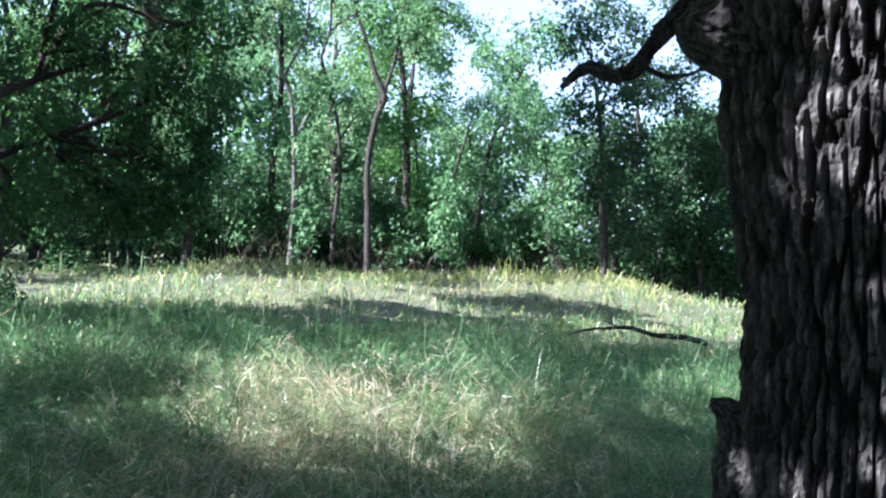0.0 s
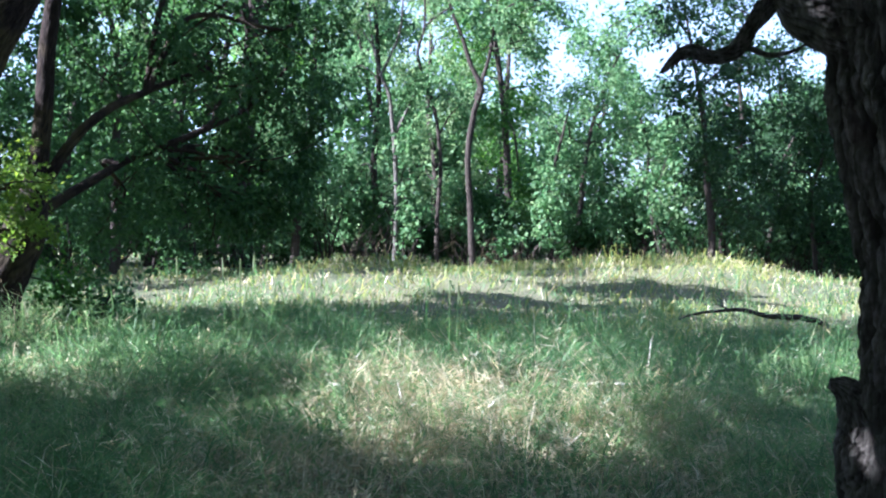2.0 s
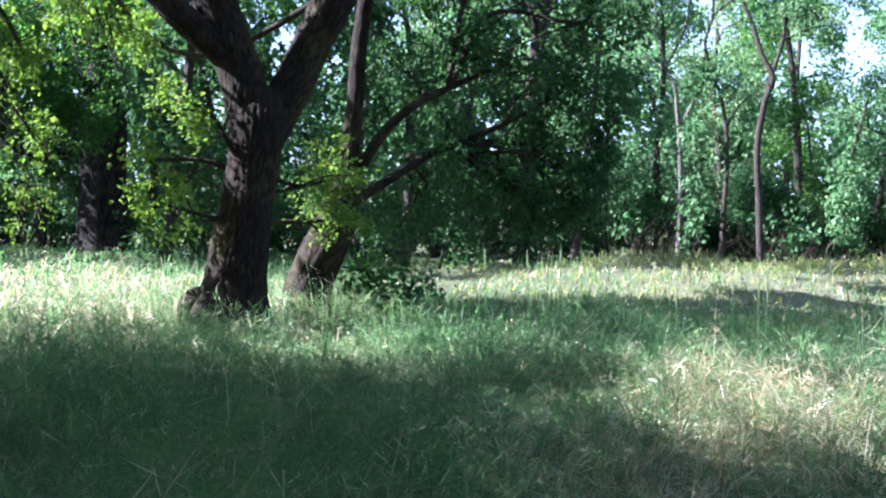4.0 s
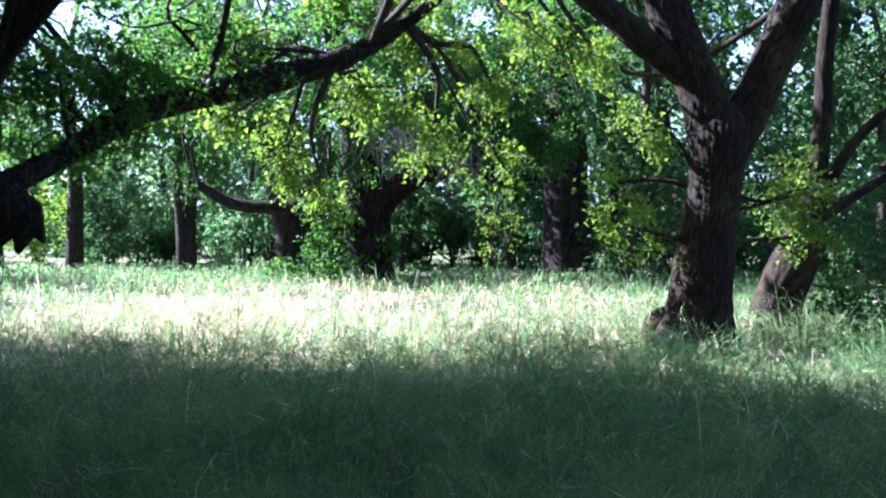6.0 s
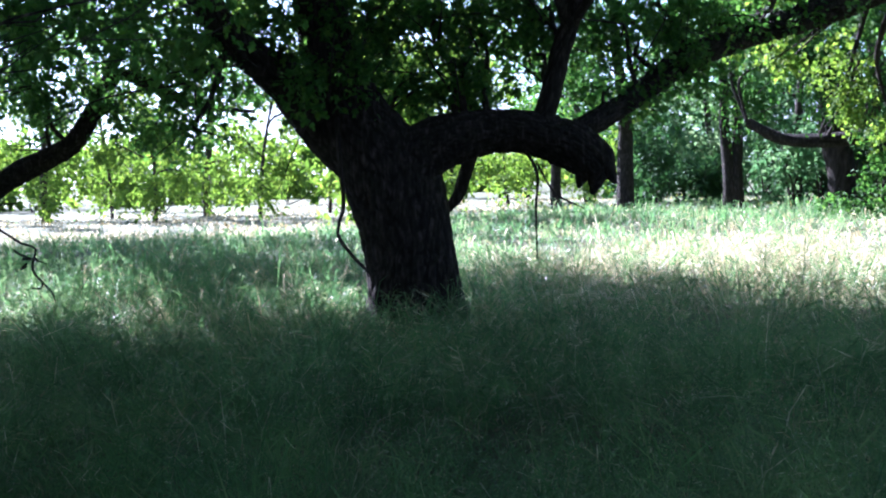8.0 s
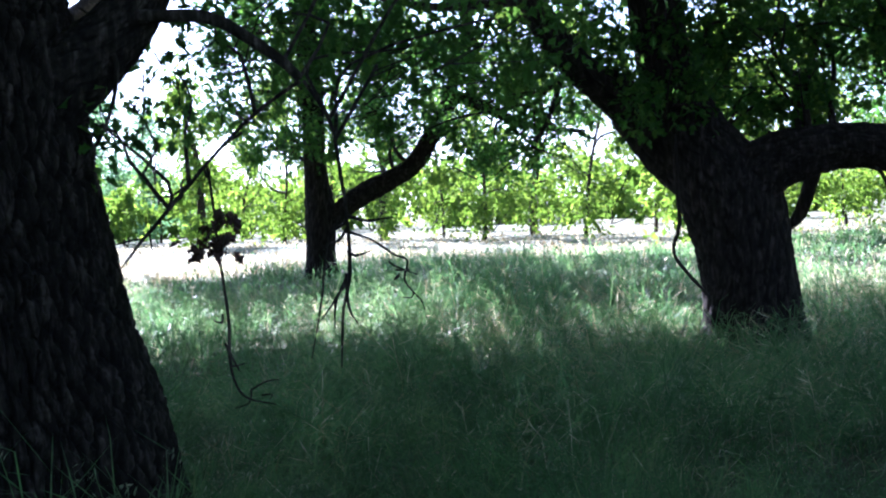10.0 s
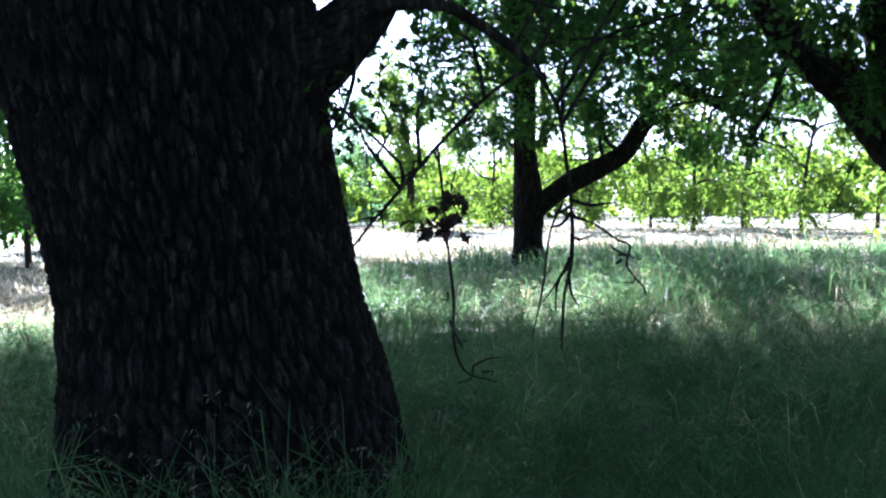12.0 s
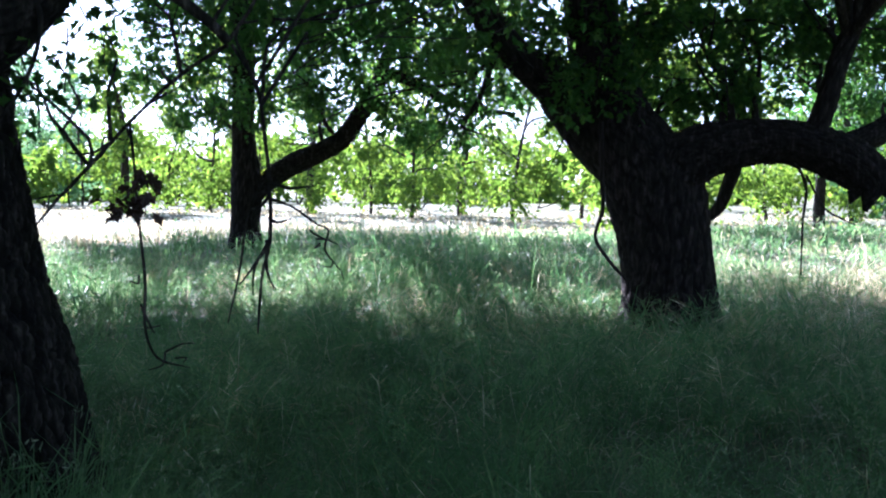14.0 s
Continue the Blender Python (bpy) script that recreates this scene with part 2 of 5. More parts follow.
def tube(points, around=14, step=0.25, bark=0.0, cell=(0.07, 0.2), knobs=0.0, seed=1, flare=0.0, twist=0.35, rough=0.0, split=0.24):
    """A limb: verts and quads. bark: depth of the furrows in metres; cell: width and height of a bark plate."""
    s = spread(points, step)
    c, rad = s[:, :3], np.maximum(s[:, 3], 0.002)
    n = len(c)
    tan = np.gradient(c, axis=0)
    tan /= np.linalg.norm(tan, axis=1)[:, None] + 1e-9
    ref = np.array([0.31, 0.95, 0.05])
    side = np.zeros_like(c)
    for i in range(n):
        ref = ref - tan[i] * (ref @ tan[i])
        ref /= np.linalg.norm(ref) + 1e-9
        side[i] = ref
    other = np.cross(tan, side)
    length = np.concatenate([[0], np.cumsum(np.linalg.norm(np.diff(c, axis=0), axis=1))])
    ang = np.linspace(0, 2 * np.pi, around, endpoint=False)
    a, ln = np.meshgrid(ang, length)
    rr = np.repeat(rad[:, None], around, 1)
    lift = np.zeros_like(rr)
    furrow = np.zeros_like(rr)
    if knobs:
        lift += knobs * rr * wave(a, ln / max(rad.max() * 3, 0.05), seed)
    if flare:
        lobes = 0.55 + 0.45 * np.cos(a * 5 + seed) * np.cos(a * 2 + seed * 2)
        lift += flare * np.exp(-ln / (0.9 * rad[0])) * rr * lobes
    if bark:
        around_cells = max(6, int(round(2 * np.pi * rad.mean() / cell[0])))
        u = a / (2 * np.pi) * around_cells
        v = ln / cell[1]
        u2 = u + twist * np.sin(v * 1.3 + 2.2 * np.sin(a * 2 + seed)) + 0.5 * twist * np.sin(v * 3.1 + a * 3)
        edge, tone, aside = plates(u2, v + 0.35 * np.sin(a * 7 + seed) + 0.5 * np.mod(np.floor(u2), 2), around_cells, seed)
        e2, t2, _ = plates(u2 * 2, v * 3.1 + 0.3 * np.sin(a * 11), around_cells * 2, seed + 11)
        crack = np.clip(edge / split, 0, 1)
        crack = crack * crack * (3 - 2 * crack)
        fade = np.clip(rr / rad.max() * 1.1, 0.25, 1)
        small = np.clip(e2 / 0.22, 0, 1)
        # mask of the cracks that take the painted shade
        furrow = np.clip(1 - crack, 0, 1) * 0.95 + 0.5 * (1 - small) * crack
        lift += bark * fade * (crack - 0.75 + 0.5 * (tone - 0.5) + (rand2(tone * 91, tone * 37, seed) - 0.5) * aside + 0.4 * np.clip(e2 / 0.3, 0, 1) + 0.15 * t2)
    if rough:
        lift += rough * np.random.RandomState(seed).normal(size=lift.shape)
    rr = rr + lift
    v = c[:, None, :] + rr[..., None] * (np.cos(a)[..., None] * side[:, None, :] + np.sin(a)[..., None] * other[:, None, :])
    v = v.reshape(-1, 3)
    i, j = np.meshgrid(np.arange(n - 1), np.arange(around), indexing="ij")
    k = (j + 1) % around
    f = np.stack([i * around + j, i * around + k, (i + 1) * around + k, (i + 1) * around + j], -1).reshape(-1, 4)
    return v, f, np.clip(furrow, 0, 1).ravel()


def tubes_mesh(name, pieces, material):
    """Several limbs of tube() as one mesh."""
    vs, fs, o = [], [], 0
    for v, f, t in pieces:
        vs.append(v)
        fs.append(f + o)
        o += len(v)
    return raw_mesh(name, np.vstack(vs), np.vstack(fs), material, smooth=True)


KITE = np.array([(0, 0, 0), (0.30, 0.45, 0.07), (0, 1, -0.05), (-0.30, 0.45, 0.07)])
LOBED = np.array([(0, 0, 0), (0.10, 0.16, 0.02), (0.30, 0.28, 0.06), (0.16, 0.42, 0.03), (0.36, 0.62, 0.07), (0.18, 0.74, 0.03),
                  (0.0, 1.0, -0.06), (-0.18, 0.74, 0.03), (-0.36, 0.62, 0.07), (-0.16, 0.42, 0.03), (-0.30, 0.28, 0.06), (-0.10, 0.16, 0.02)])
# a leaf of two lobed halves, cheaper than LOBED
WAVY = np.array([(0, 0, 0), (0.36, 0.3, 0.09), (0.13, 0.5, 0.02), (0.32, 0.78, 0.07), (0, 1.0, -0.07), (-0.28, 0.72, 0.06), (-0.12, 0.48, 0.02), (-0.34, 0.26, 0.08)])
WAVY_FACES = [(0, 1, 2, 6), (6, 2, 3, 4), (0, 6, 5, 7)]
# two halves of four corners, folded along the rib
LOBED_FACES = [(0, 1, 2, 3), (0, 3, 4, 5), (0, 5, 6, 7), (0, 7, 8, 9), (0, 9, 10, 11)]


def leaf_mesh(name, blobs, per, size, material, seed, lobed=False, droop=0.35, sprig=0.35, hollow=0.5, density=1.0, wavy=False):
    """A crown: leaves in sprigs, sprigs in uneven clumps. blobs: x, y, z, half width, half height, sprigs."""
    r = np.random.RandomState(seed)
    centres = []
    for x, y, z, w, h, n in blobs:
        n = max(2, int(n * density))
        k = n * 4
        d = r.normal(size=(k, 3))
        d /= np.linalg.norm(d, axis=1)[:, None]
        rad = (hollow + (1 - hollow) * r.rand(k)) * r.rand(k) ** 0.2
        p = d * rad[:, None] * (w, w, h)
        # clumps: keep the points near a few hundred attractors
        q = p / max(w, h)
        lumps = np.sin(q[:, 0] * 5.1 + x) * np.sin(q[:, 1] * 4.7 + y) + np.sin(q[:, 2] * 5.9 + z) * np.sin(q[:, 0] * 3.3 + q[:, 1] * 4)
        keep = np.argsort(-(lumps + r.rand(k) * 0.8))[:n]
        centres.append(p[keep] + (x, y, z))
    c = np.vstack(centres)
    ns = len(c)
    axis = r.normal(size=(ns, 3)) + (0, 0, -droop)
    axis /= np.linalg.norm(axis, axis=1)[:, None]
    t = r.rand(ns, per, 1)
    pos = c[:, None] + axis[:, None] * t * sprig + r.normal(size=(ns, per, 3)) * sprig * 0.23
    pos = pos.reshape(-1, 3)
    n = len(pos)
    along = np.repeat(axis, per, 0) * 0.6 + r.normal(size=(n, 3)) * 0.8 + (0, 0, -droop)
    along /= np.linalg.norm(along, axis=1)[:, None]
    up = r.normal(size=(n, 3)) * 0.7 + (0, 0, 1)
    right = np.cross(along, up)
    right /= np.linalg.norm(right, axis=1)[:, None] + 1e-9
    up = np.cross(right, along)
    sz = size * r.uniform(0.6, 1.3, n)
    shape = LOBED if lobed else WAVY if wavy else KITE
    v = pos[:, None] + sz[:, None, None] * (shape[None, :, 0:1] * right[:, None] + shape[None, :, 1:2] * along[:, None] + shape[None, :, 2:3] * up[:, None] * 1.6)
    k = len(shape)
    base = (np.arange(n) * k)[:, None, None]
    faces = np.array(LOBED_FACES if lobed else WAVY_FACES if wavy else [(0, 1, 2, 3)])[None]
    return raw_mesh(name, v.reshape(-1, 3), (base + faces).reshape(-1, 4), material)


def branchlets(blobs, anchors, seed, thick=0.05, fine=4, base=0.02, sides=6):
    """Curved limbs from the nearest anchor into each clump of leaves, and the thin side branches on them."""
    r = np.random.RandomState(seed)
    an = np.array([a[:3] for a in anchors])
    mains, twigs = [], []
    for x, y, z, w, h, _ in blobs:
        c = np.array((x, y, z))
        a = an[np.argmin(np.linalg.norm(an - c + (0, 0, 0.4), axis=1))]
        span = np.linalg.norm(c - a)
        th = min(thick, base + span * 0.02)
        mids = [a + (c - a) * f + r.normal(size=3) * span * 0.09 + (0, 0, span * 0.10 * math.sin(f * 3.1)) for f in (0.3, 0.65)]
        line = [(*a, th), (*mids[0], th * 0.8), (*mids[1], th * 0.6), (*c, th * 0.35)]
        mains.append(tube(line, around=sides, step=0.15 if sides > 5 else 0.4, knobs=0.1, seed=seed))
        for _ in range(fine):
            f = r.uniform(0.3, 1.0)
            b = a + (c - a) * f
            d = r.normal(size=3) * (w, w, h)
            d[2] -= 0.1 * w
            e = c + d * 0.8
            m = (b + e) / 2 + r.normal(size=3) * 0.12 * w
            twigs.append(tube([(*b, th * 0.4), (*m, th * 0.25), (*e, 0.004)], around=4, step=0.2 if sides > 5 else 0.5))
    return mains, twigs


def add_branches(tree, blobs, anchors, seed, bark, **settings):
    mains, twigs = branchlets(blobs, anchors, seed, **settings)
    for v, f, t in mains:
        part("branch", raw_mesh("branch", v, f, bark, smooth=True), tree)
    tagged(part("twig_work", tubes_mesh("twig_work", twigs, bark), tree), kind="stuff")


# ---- ground ----
MOUNDS = [(-22.6, 14.9, 3.6, 0.42), (-19.9, 23.0, 4.5, 0.6), (-23.8, 22.0, 6.0, 0.2), (-14.4, -16.4, 6.0, 0.25), (-10.0, 17.0, 5.0, 0.1),
          (-29.0, 10.0, 6.0, 0.1), (-24.0, -33.0, 9.0, 0.3), (-29.5, -10.0, 6.0, 0.2)]


def ground_z(x, y):
    z = 0.05 * np.sin(x * 0.55 + 1.3) * np.sin(y * 0.47 + 0.4) + 0.03 * np.sin(x * 1.3 + y * 0.9)
    for mx, my, w, h in MOUNDS:
        z = z + h * np.exp(-((x - mx) ** 2 + (y - my) ** 2) / (w * w))
    return z


def build_ground():
    rings = np.concatenate([np.arange(0, 60, 0.75), np.geomspace(60, 900, 30)])
    around = 160
    a = np.linspace(0, 2 * np.pi, around, endpoint=False)
    rr, aa = np.meshgrid(rings, a, indexing="ij")
    x, y = rr * np.cos(aa), rr * np.sin(aa)
    z = ground_z(x, y) * np.clip((80 - rr) / 30, 0, 1)
    v = np.stack([x, y, z], -1).reshape(-1, 3)
    i, j = np.meshgrid(np.arange(len(rings) - 1), np.arange(around), indexing="ij")
    k = (j + 1) % around
    f = np.stack([i * around + j, (i + 1) * around + j, (i + 1) * around + k, i * around + k], -1).reshape(-1, 4)
    ob = new("ground", raw_mesh("ground", v, f, SOIL, smooth=True))
    return tagged(ob, "meadow soil and thatch under tall wild grass", "ground", kind="structure")


build_ground()


# ---- grass ----
def polar(n, lo, hi, a0, a1, r):
    d = np.sqrt(r.uniform(lo * lo, hi * hi, n))
    a = np.radians(r.uniform(a0, a1, n))
    return -0.3 - np.sin(a) * d, np.cos(a) * d


def patchy(x, y, size, seed):
    """Smooth random swelling from 0 to 1."""
    u, v = x / size + seed * 3.7, y / size - seed * 1.9
    i, j = np.floor(u), np.floor(v)
    f, g = u - i, v - j
    f, g = f * f * (3 - 2 * f), g * g * (3 - 2 * g)

    def corner(a, c):
        q = np.sin(a * 127.1 + c * 311.7 + seed * 74.7) * 43758.5453
        return q - np.floor(q)

    return (corner(i, j) * (1 - f) + corner(i + 1, j) * f) * (1 - g) + (corner(i, j + 1) * (1 - f) + corner(i + 1, j + 1) * f) * g


def slivers(at, along, across):
    """One slim four-cornered leaf for each row."""
    v = np.stack([at, at + along * 0.45 + across, at + along, at + along * 0.4 - across], 1).reshape(-1, 3)
    return v, (np.arange(len(at)) * 4)[:, None] + np.arange(4)[None]


def grass_field(name, label, x, y, tall, width, material, r, lean, heads, head_size, fine, leafy=3):
    """Arching stems with short leaf blades at many heights; some carry a loose drooping panicle of slim spikelets."""
    n = len(x)
    z = ground_z(x, y)
    h = tall * r.uniform(0.65, 1.2, n)
    w = width * r.uniform(0.5, 1.4, n)
    a = 7.0 * patchy(x, y, 1.5, 4) + 3.0 * patchy(x, y, 0.5, 6) + r.normal(size=n) * 1.6
    b = r.uniform(0, 6.283, n)
    bend = lean * r.uniform(0.15, 1.0, n)
    wind = 0.16 * bend
    cx, cy = np.cos(a) * bend + wind, np.sin(a) * bend + 0.6 * wind
    p0 = np.stack([x, y, z - 0.02], -1)
    p1 = np.stack([x + cx * h * 0.24, y + cy * h * 0.24, z + h * (0.55 - 0.1 * bend)], -1)
    p2 = np.stack([x + cx * h * 0.62, y + cy * h * 0.62, z + h * (0.95 - 0.36 * bend)], -1)
    p3 = np.stack([x + cx * h * 1.05, y + cy * h * 1.05, z + h * (1.08 - 0.62 * bend)], -1)
    s = np.stack([np.cos(b) * w, np.sin(b) * w, 0 * w], -1)
    if fine:
        v = np.stack([p0 - s, p0 + s, p1 + s, p1 - s, p2 + s * 0.7, p2 - s * 0.7, p3 + s * 0.12, p3 - s * 0.12], 1)
        f = (np.arange(n) * 8)[:, None, None] + np.array([(0, 1, 2, 3), (3, 2, 4, 5), (5, 4, 6, 7)])[None]
    else:
        v = np.stack([p0 - s, p0 + s, p2 + s * 0.8, p2 - s * 0.8, p3 + s * 0.15, p3 - s * 0.15], 1)
        f = (np.arange(n) * 6)[:, None, None] + np.array([(0, 1, 2, 3), (3, 2, 4, 5)])[None]
    vs, fs, o = [v.reshape(-1, 3)], [f.reshape(-1, 4)], v.shape[0] * v.shape[1]
    for k in range(leafy):
        t = r.uniform(0.2, 1.0, n)[:, None]
        q = np.where(t < 0.55, p0 + (p1 - p0) * t / 0.55, p1 + (p2 - p1) * (t - 0.55) / 0.45)
        turn = a + r.normal(size=n) * 1.3
        d = np.stack([np.cos(turn), np.sin(turn), r.uniform(-0.5, 1.3, n)], -1)
        d = d / np.linalg.norm(d, axis=1)[:, None] * (tall * r.uniform(0.16, 0.4, n))[:, None]
        e = np.cross(d, r.normal(size=d.shape))
        e = e / (np.linalg.norm(e, axis=1)[:, None] + 1e-9) * (w * 0.95)[:, None]
        lv, lf = slivers(q, d, e)
        vs.append(lv)
        fs.append(lf + o)
        o += len(lv)
    ob = tagged(new(name, raw_mesh(name, np.vstack(vs), np.vstack(fs), material)), label, "grass", kind="stuff")
    clump = 2.4 * patchy(x, y, 0.9, 11) * patchy(x, y, 2.6, 12)
    pick = np.nonzero(r.rand(n) < heads * clump)[0]
    if len(pick) < 20:
        return ob
    vs, fs, o = [], [], 0
    m = len(pick)
    tip = p3[pick] - p2[pick]
    for k in range(6 if fine else 3):
        q = p2[pick] + tip * r.uniform(0.25, 1.15, m)[:, None] + r.normal(size=(m, 3)) * head_size * (0.45, 0.45, 0.3)
        d = np.stack([0.5 * np.cos(a[pick]) + 0.3, 0.5 * np.sin(a[pick]), -r.uniform(0.1, 1.3, m)], -1) + r.normal(size=(m, 3)) * 0.35
        d = d / np.linalg.norm(d, axis=1)[:, None] * head_size * r.uniform(0.7, 1.3, m)[:, None]
        e = np.cross(d, r.normal(size=d.shape))
        e = e / (np.linalg.norm(e, axis=1)[:, None] + 1e-9) * head_size * (0.1 if fine else 0.14)
        hv, hf = slivers(q, d, e)
        vs.append(hv)
        fs.append(hf + o)
        o += len(hv)
    tagged(new("oat_heads", raw_mesh("oat_heads", np.vstack(vs), np.vstack(fs), HEADS if name != "dry_grass" else DRY_GRASS)), "pale nodding seed heads of wild oats over the grass", "grass", kind="stuff")
    return ob


def low_field(x, y):
    """1 on the grazed field beyond the tall grass, towards the mounds."""
    far, az = np.hypot(x, y), np.degrees(np.arctan2(-x, y))
    edge = np.interp(az, [18, 40, 52, 62, 70, 74], [14.0, 13.8, 14.5, 16.5, 19.0, 40.0]) + 1.2 * patchy(x, y, 1.6, 8)
    return np.clip((far - edge) / 1.0, 0, 1)


def open_field(x, y):
    """1 on the bleached, cropped field towards the sun, past the last of the tall grass."""
    far = np.hypot(x, y)
    az = np.degrees(np.arctan2(-x, y))
    edge = np.interp(np.where(az < 0, 180, az), [105, 112, 118, 121, 126, 131, 136, 140, 144, 147, 156, 160, 180], [60, 46, 34, 30, 28.5, 28.5, 27, 24, 21, 18.3, 16, 13, 12])
    return np.clip((far - edge - 0.8 * patchy(x, y, 1.2, 31)) / 1.6, 0, 1)


def on_mound(x, y):
    """1 on top of the two low mounds, where the grass stands rank."""
    return np.clip(sum(np.exp(-((x - mx) ** 2 + (y - my) ** 2) / (w * w * 0.8)) for mx, my, w, _ in MOUNDS[:3]), 0, 1)


def dryness(x, y):
    """Where the grass is dry: a bleached strip near the fallen branch, the mounds beyond it and the open field; also a
    sunlit strip made paler.
    """
    d = 0.72 * np.exp(-(((x + 5.5) * 0.75 - (y - 4.7) * 0.65) / 2.9) ** 2 - (((x + 5.5) * 0.65 + (y - 4.7) * 0.75) / 1.7) ** 2)
    d = d * (0.55 + 0.75 * patchy(x, y, 0.8, 21))
    d = d + 0.12 * on_mound(x, y) + 0.06 * low_field(x, y)
    # sunlit strip: its brightness is painted with extra straw-coloured blades
    d = d + 0.8 * np.exp(-((x + 19) / 8.0) ** 2 - ((y + 2.5) / 5.5) ** 2)
    d = d + 0.06 + 0.25 * np.clip(patchy(x, y, 1.1, 22) * patchy(x, y, 3.1, 23) * 3 - 1, 0, 1)
    d = d + 0.93 * open_field(x, y)
    return np.clip(d, 0, 0.95)


def build_grass():
    r = np.random.RandomState(5)
    # from, to, tufts, blades in a tuft, height, half width, share with heads, head length, tuft radius
    bands = [(2.4, 6.0, 2500, 7, 0.5, 0.0022, 0.5, 0.02, 0.12), (6.0, 10.0, 4800, 7, 0.58, 0.0028, 0.5, 0.027, 0.12),
             (10.0, 18.0, 8600, 6, 0.56, 0.004, 0.5, 0.036, 0.17), (18.0, 34.0, 8600, 5, 0.44, 0.0105, 0.3, 0.06, 0.25), (34.0, 62.0, 3800, 4, 0.28, 0.045, 0.0, 0.06, 0.35)]
    for lo, hi, tufts, blades, h, w, heads, hs, rad in bands:
        tx, ty = polar(tufts, lo, hi, 18, 170, r)
        # hummocks: rank clumps with lower, trodden grass between them
        swell = 0.22 + 0.35 * patchy(tx, ty, 2.6, 1) + 1.0 * patchy(tx, ty, 1.15, 2) ** 1.7 + 0.35 * patchy(tx, ty, 0.5, 3)
        short = np.maximum(low_field(tx, ty) * (1 - 0.8 * on_mound(tx, ty)), open_field(tx, ty))
        tall = h * swell * r.uniform(0.55, 1.25, tufts) * (1 - 0.48 * short)
        n = tufts * blades
        x = np.repeat(tx, blades) + r.normal(size=n) * rad
        y = np.repeat(ty, blades) + r.normal(size=n) * rad
        tall = np.repeat(tall, blades)
        keep = np.hypot(x + 0.2, y) > 2.6
        for ox, oy, orad in STEMS:
            keep &= np.hypot(x - ox, y - oy) > orad
        x, y, tall = x[keep], y[keep], tall[keep]
        n = len(x)
        dry = r.rand(n) < dryness(x, y)
        ripe = ~dry & (r.rand(n) < 0.75 * np.maximum(on_mound(x, y), 0.45 * low_field(x, y)))
        for flag, name, material, label, k in ((~dry & ~ripe, "meadow_grass", GRASS, "tall pale green wild oat grass with drooping seed heads", 1.0),
                                               (ripe, "yellowing_grass", MOUND_GRASS, "yellow-green rank grass on the low mounds", 1.0),
                                               (dry, "dry_grass", DRY_GRASS, "bleached straw-coloured dry grass among green blades", 0.85)):
            if flag.sum() < 50:
                continue
            grass_field(name, label, x[flag], y[flag], tall[flag] * k, w, material, r, 1.5, heads if name != "yellowing_grass" else 0.0, hs, hi <= 10, 5 if hi <= 10 else 3 if hi <= 18 else 1)


STEMS = [(-2.2, 4.3, 0.6), (-2.06, -4.3, 0.66), (-10.4, -5.5, 0.5), (-13.9, 3.1, 0.5)]
build_grass()

# rank grass round the foot of the leaning oak
foot = np.random.RandomState(15)
fa, fd = foot.uniform(0, 6.283, 2600), foot.uniform(0.68, 1.35, 2600)
fx, fy = -2.06 + np.cos(fa) * fd, -4.3 + np.sin(fa) * fd
grass_field("rank_grass", "tall rank grass round the foot of an oak", fx, fy, foot.uniform(0.28, 0.55, 2600), 0.0026, GRASS, foot, 1.2, 0.4, 0.026, True)
# taller clumps on the side away from the lean
fa, fd = np.repeat(foot.uniform(0.1, 2.0, 120), 26) + foot.normal(size=3120) * 0.08, np.repeat(foot.uniform(0.74, 1.25, 120), 26) + foot.normal(size=3120) * 0.04
fx, fy = -2.06 + np.cos(fa) * fd, -4.3 + np.sin(fa) * fd
grass_field("rank_grass", "tall rank grass clumps against an oak trunk", fx, fy, np.repeat(foot.uniform(0.46, 0.88, 120), 26) * foot.uniform(0.6, 1.1, 3120), 0.0026, GRASS, foot, 1.2, 0.5, 0.026, True)


# ---- oaks ----
def oak(label, place, limbs, blobs, bark, leaf, seed, per=14, size=0.09, lobed=False, sprig=0.35, density=1.0, group="", leaf_label="", droop=0.35, hollow=0.5, shade_canopy=(), thick=0.05, wavy=False):
    """limbs: name, rows of x, y, z, radius, then settings for tube()."""
    tree = thing("oak_tree", place, label, "tree", group)
    anchors = []
    for name, rows, settings in limbs:
        v, f, inner_shade = tube(rows, **settings)
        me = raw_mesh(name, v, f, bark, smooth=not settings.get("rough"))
        me.attributes.new("furrow", "FLOAT", "POINT").data.foreach_set("value", inner_shade.astype(np.float32))
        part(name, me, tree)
        anchors += [tuple(p) for p in spread(rows, 0.4)[2:]]
    if blobs:
        add_branches(tree, blobs, [a for a in anchors if a[3] > thick * 0.8], seed, bark, thick=thick, base=thick * 0.4)
        part("crown", leaf_mesh("crown", blobs, per, size, leaf, seed, lobed, sprig=sprig, density=density, droop=droop, hollow=hollow, wavy=wavy), tree, leaf_label)
    # unseen leaf masses above the view, added only to cast shade and block sky
    if shade_canopy:
        add_branches(tree, shade_canopy, [a for a in anchors if a[3] > 0.09], seed + 50, bark, thick=0.05, fine=1, sides=5)
        part("shade_crown", leaf_mesh("shade_crown", shade_canopy, 9, 0.46, leaf, seed + 50, sprig=0.7, hollow=0.1), tree)
    return tree


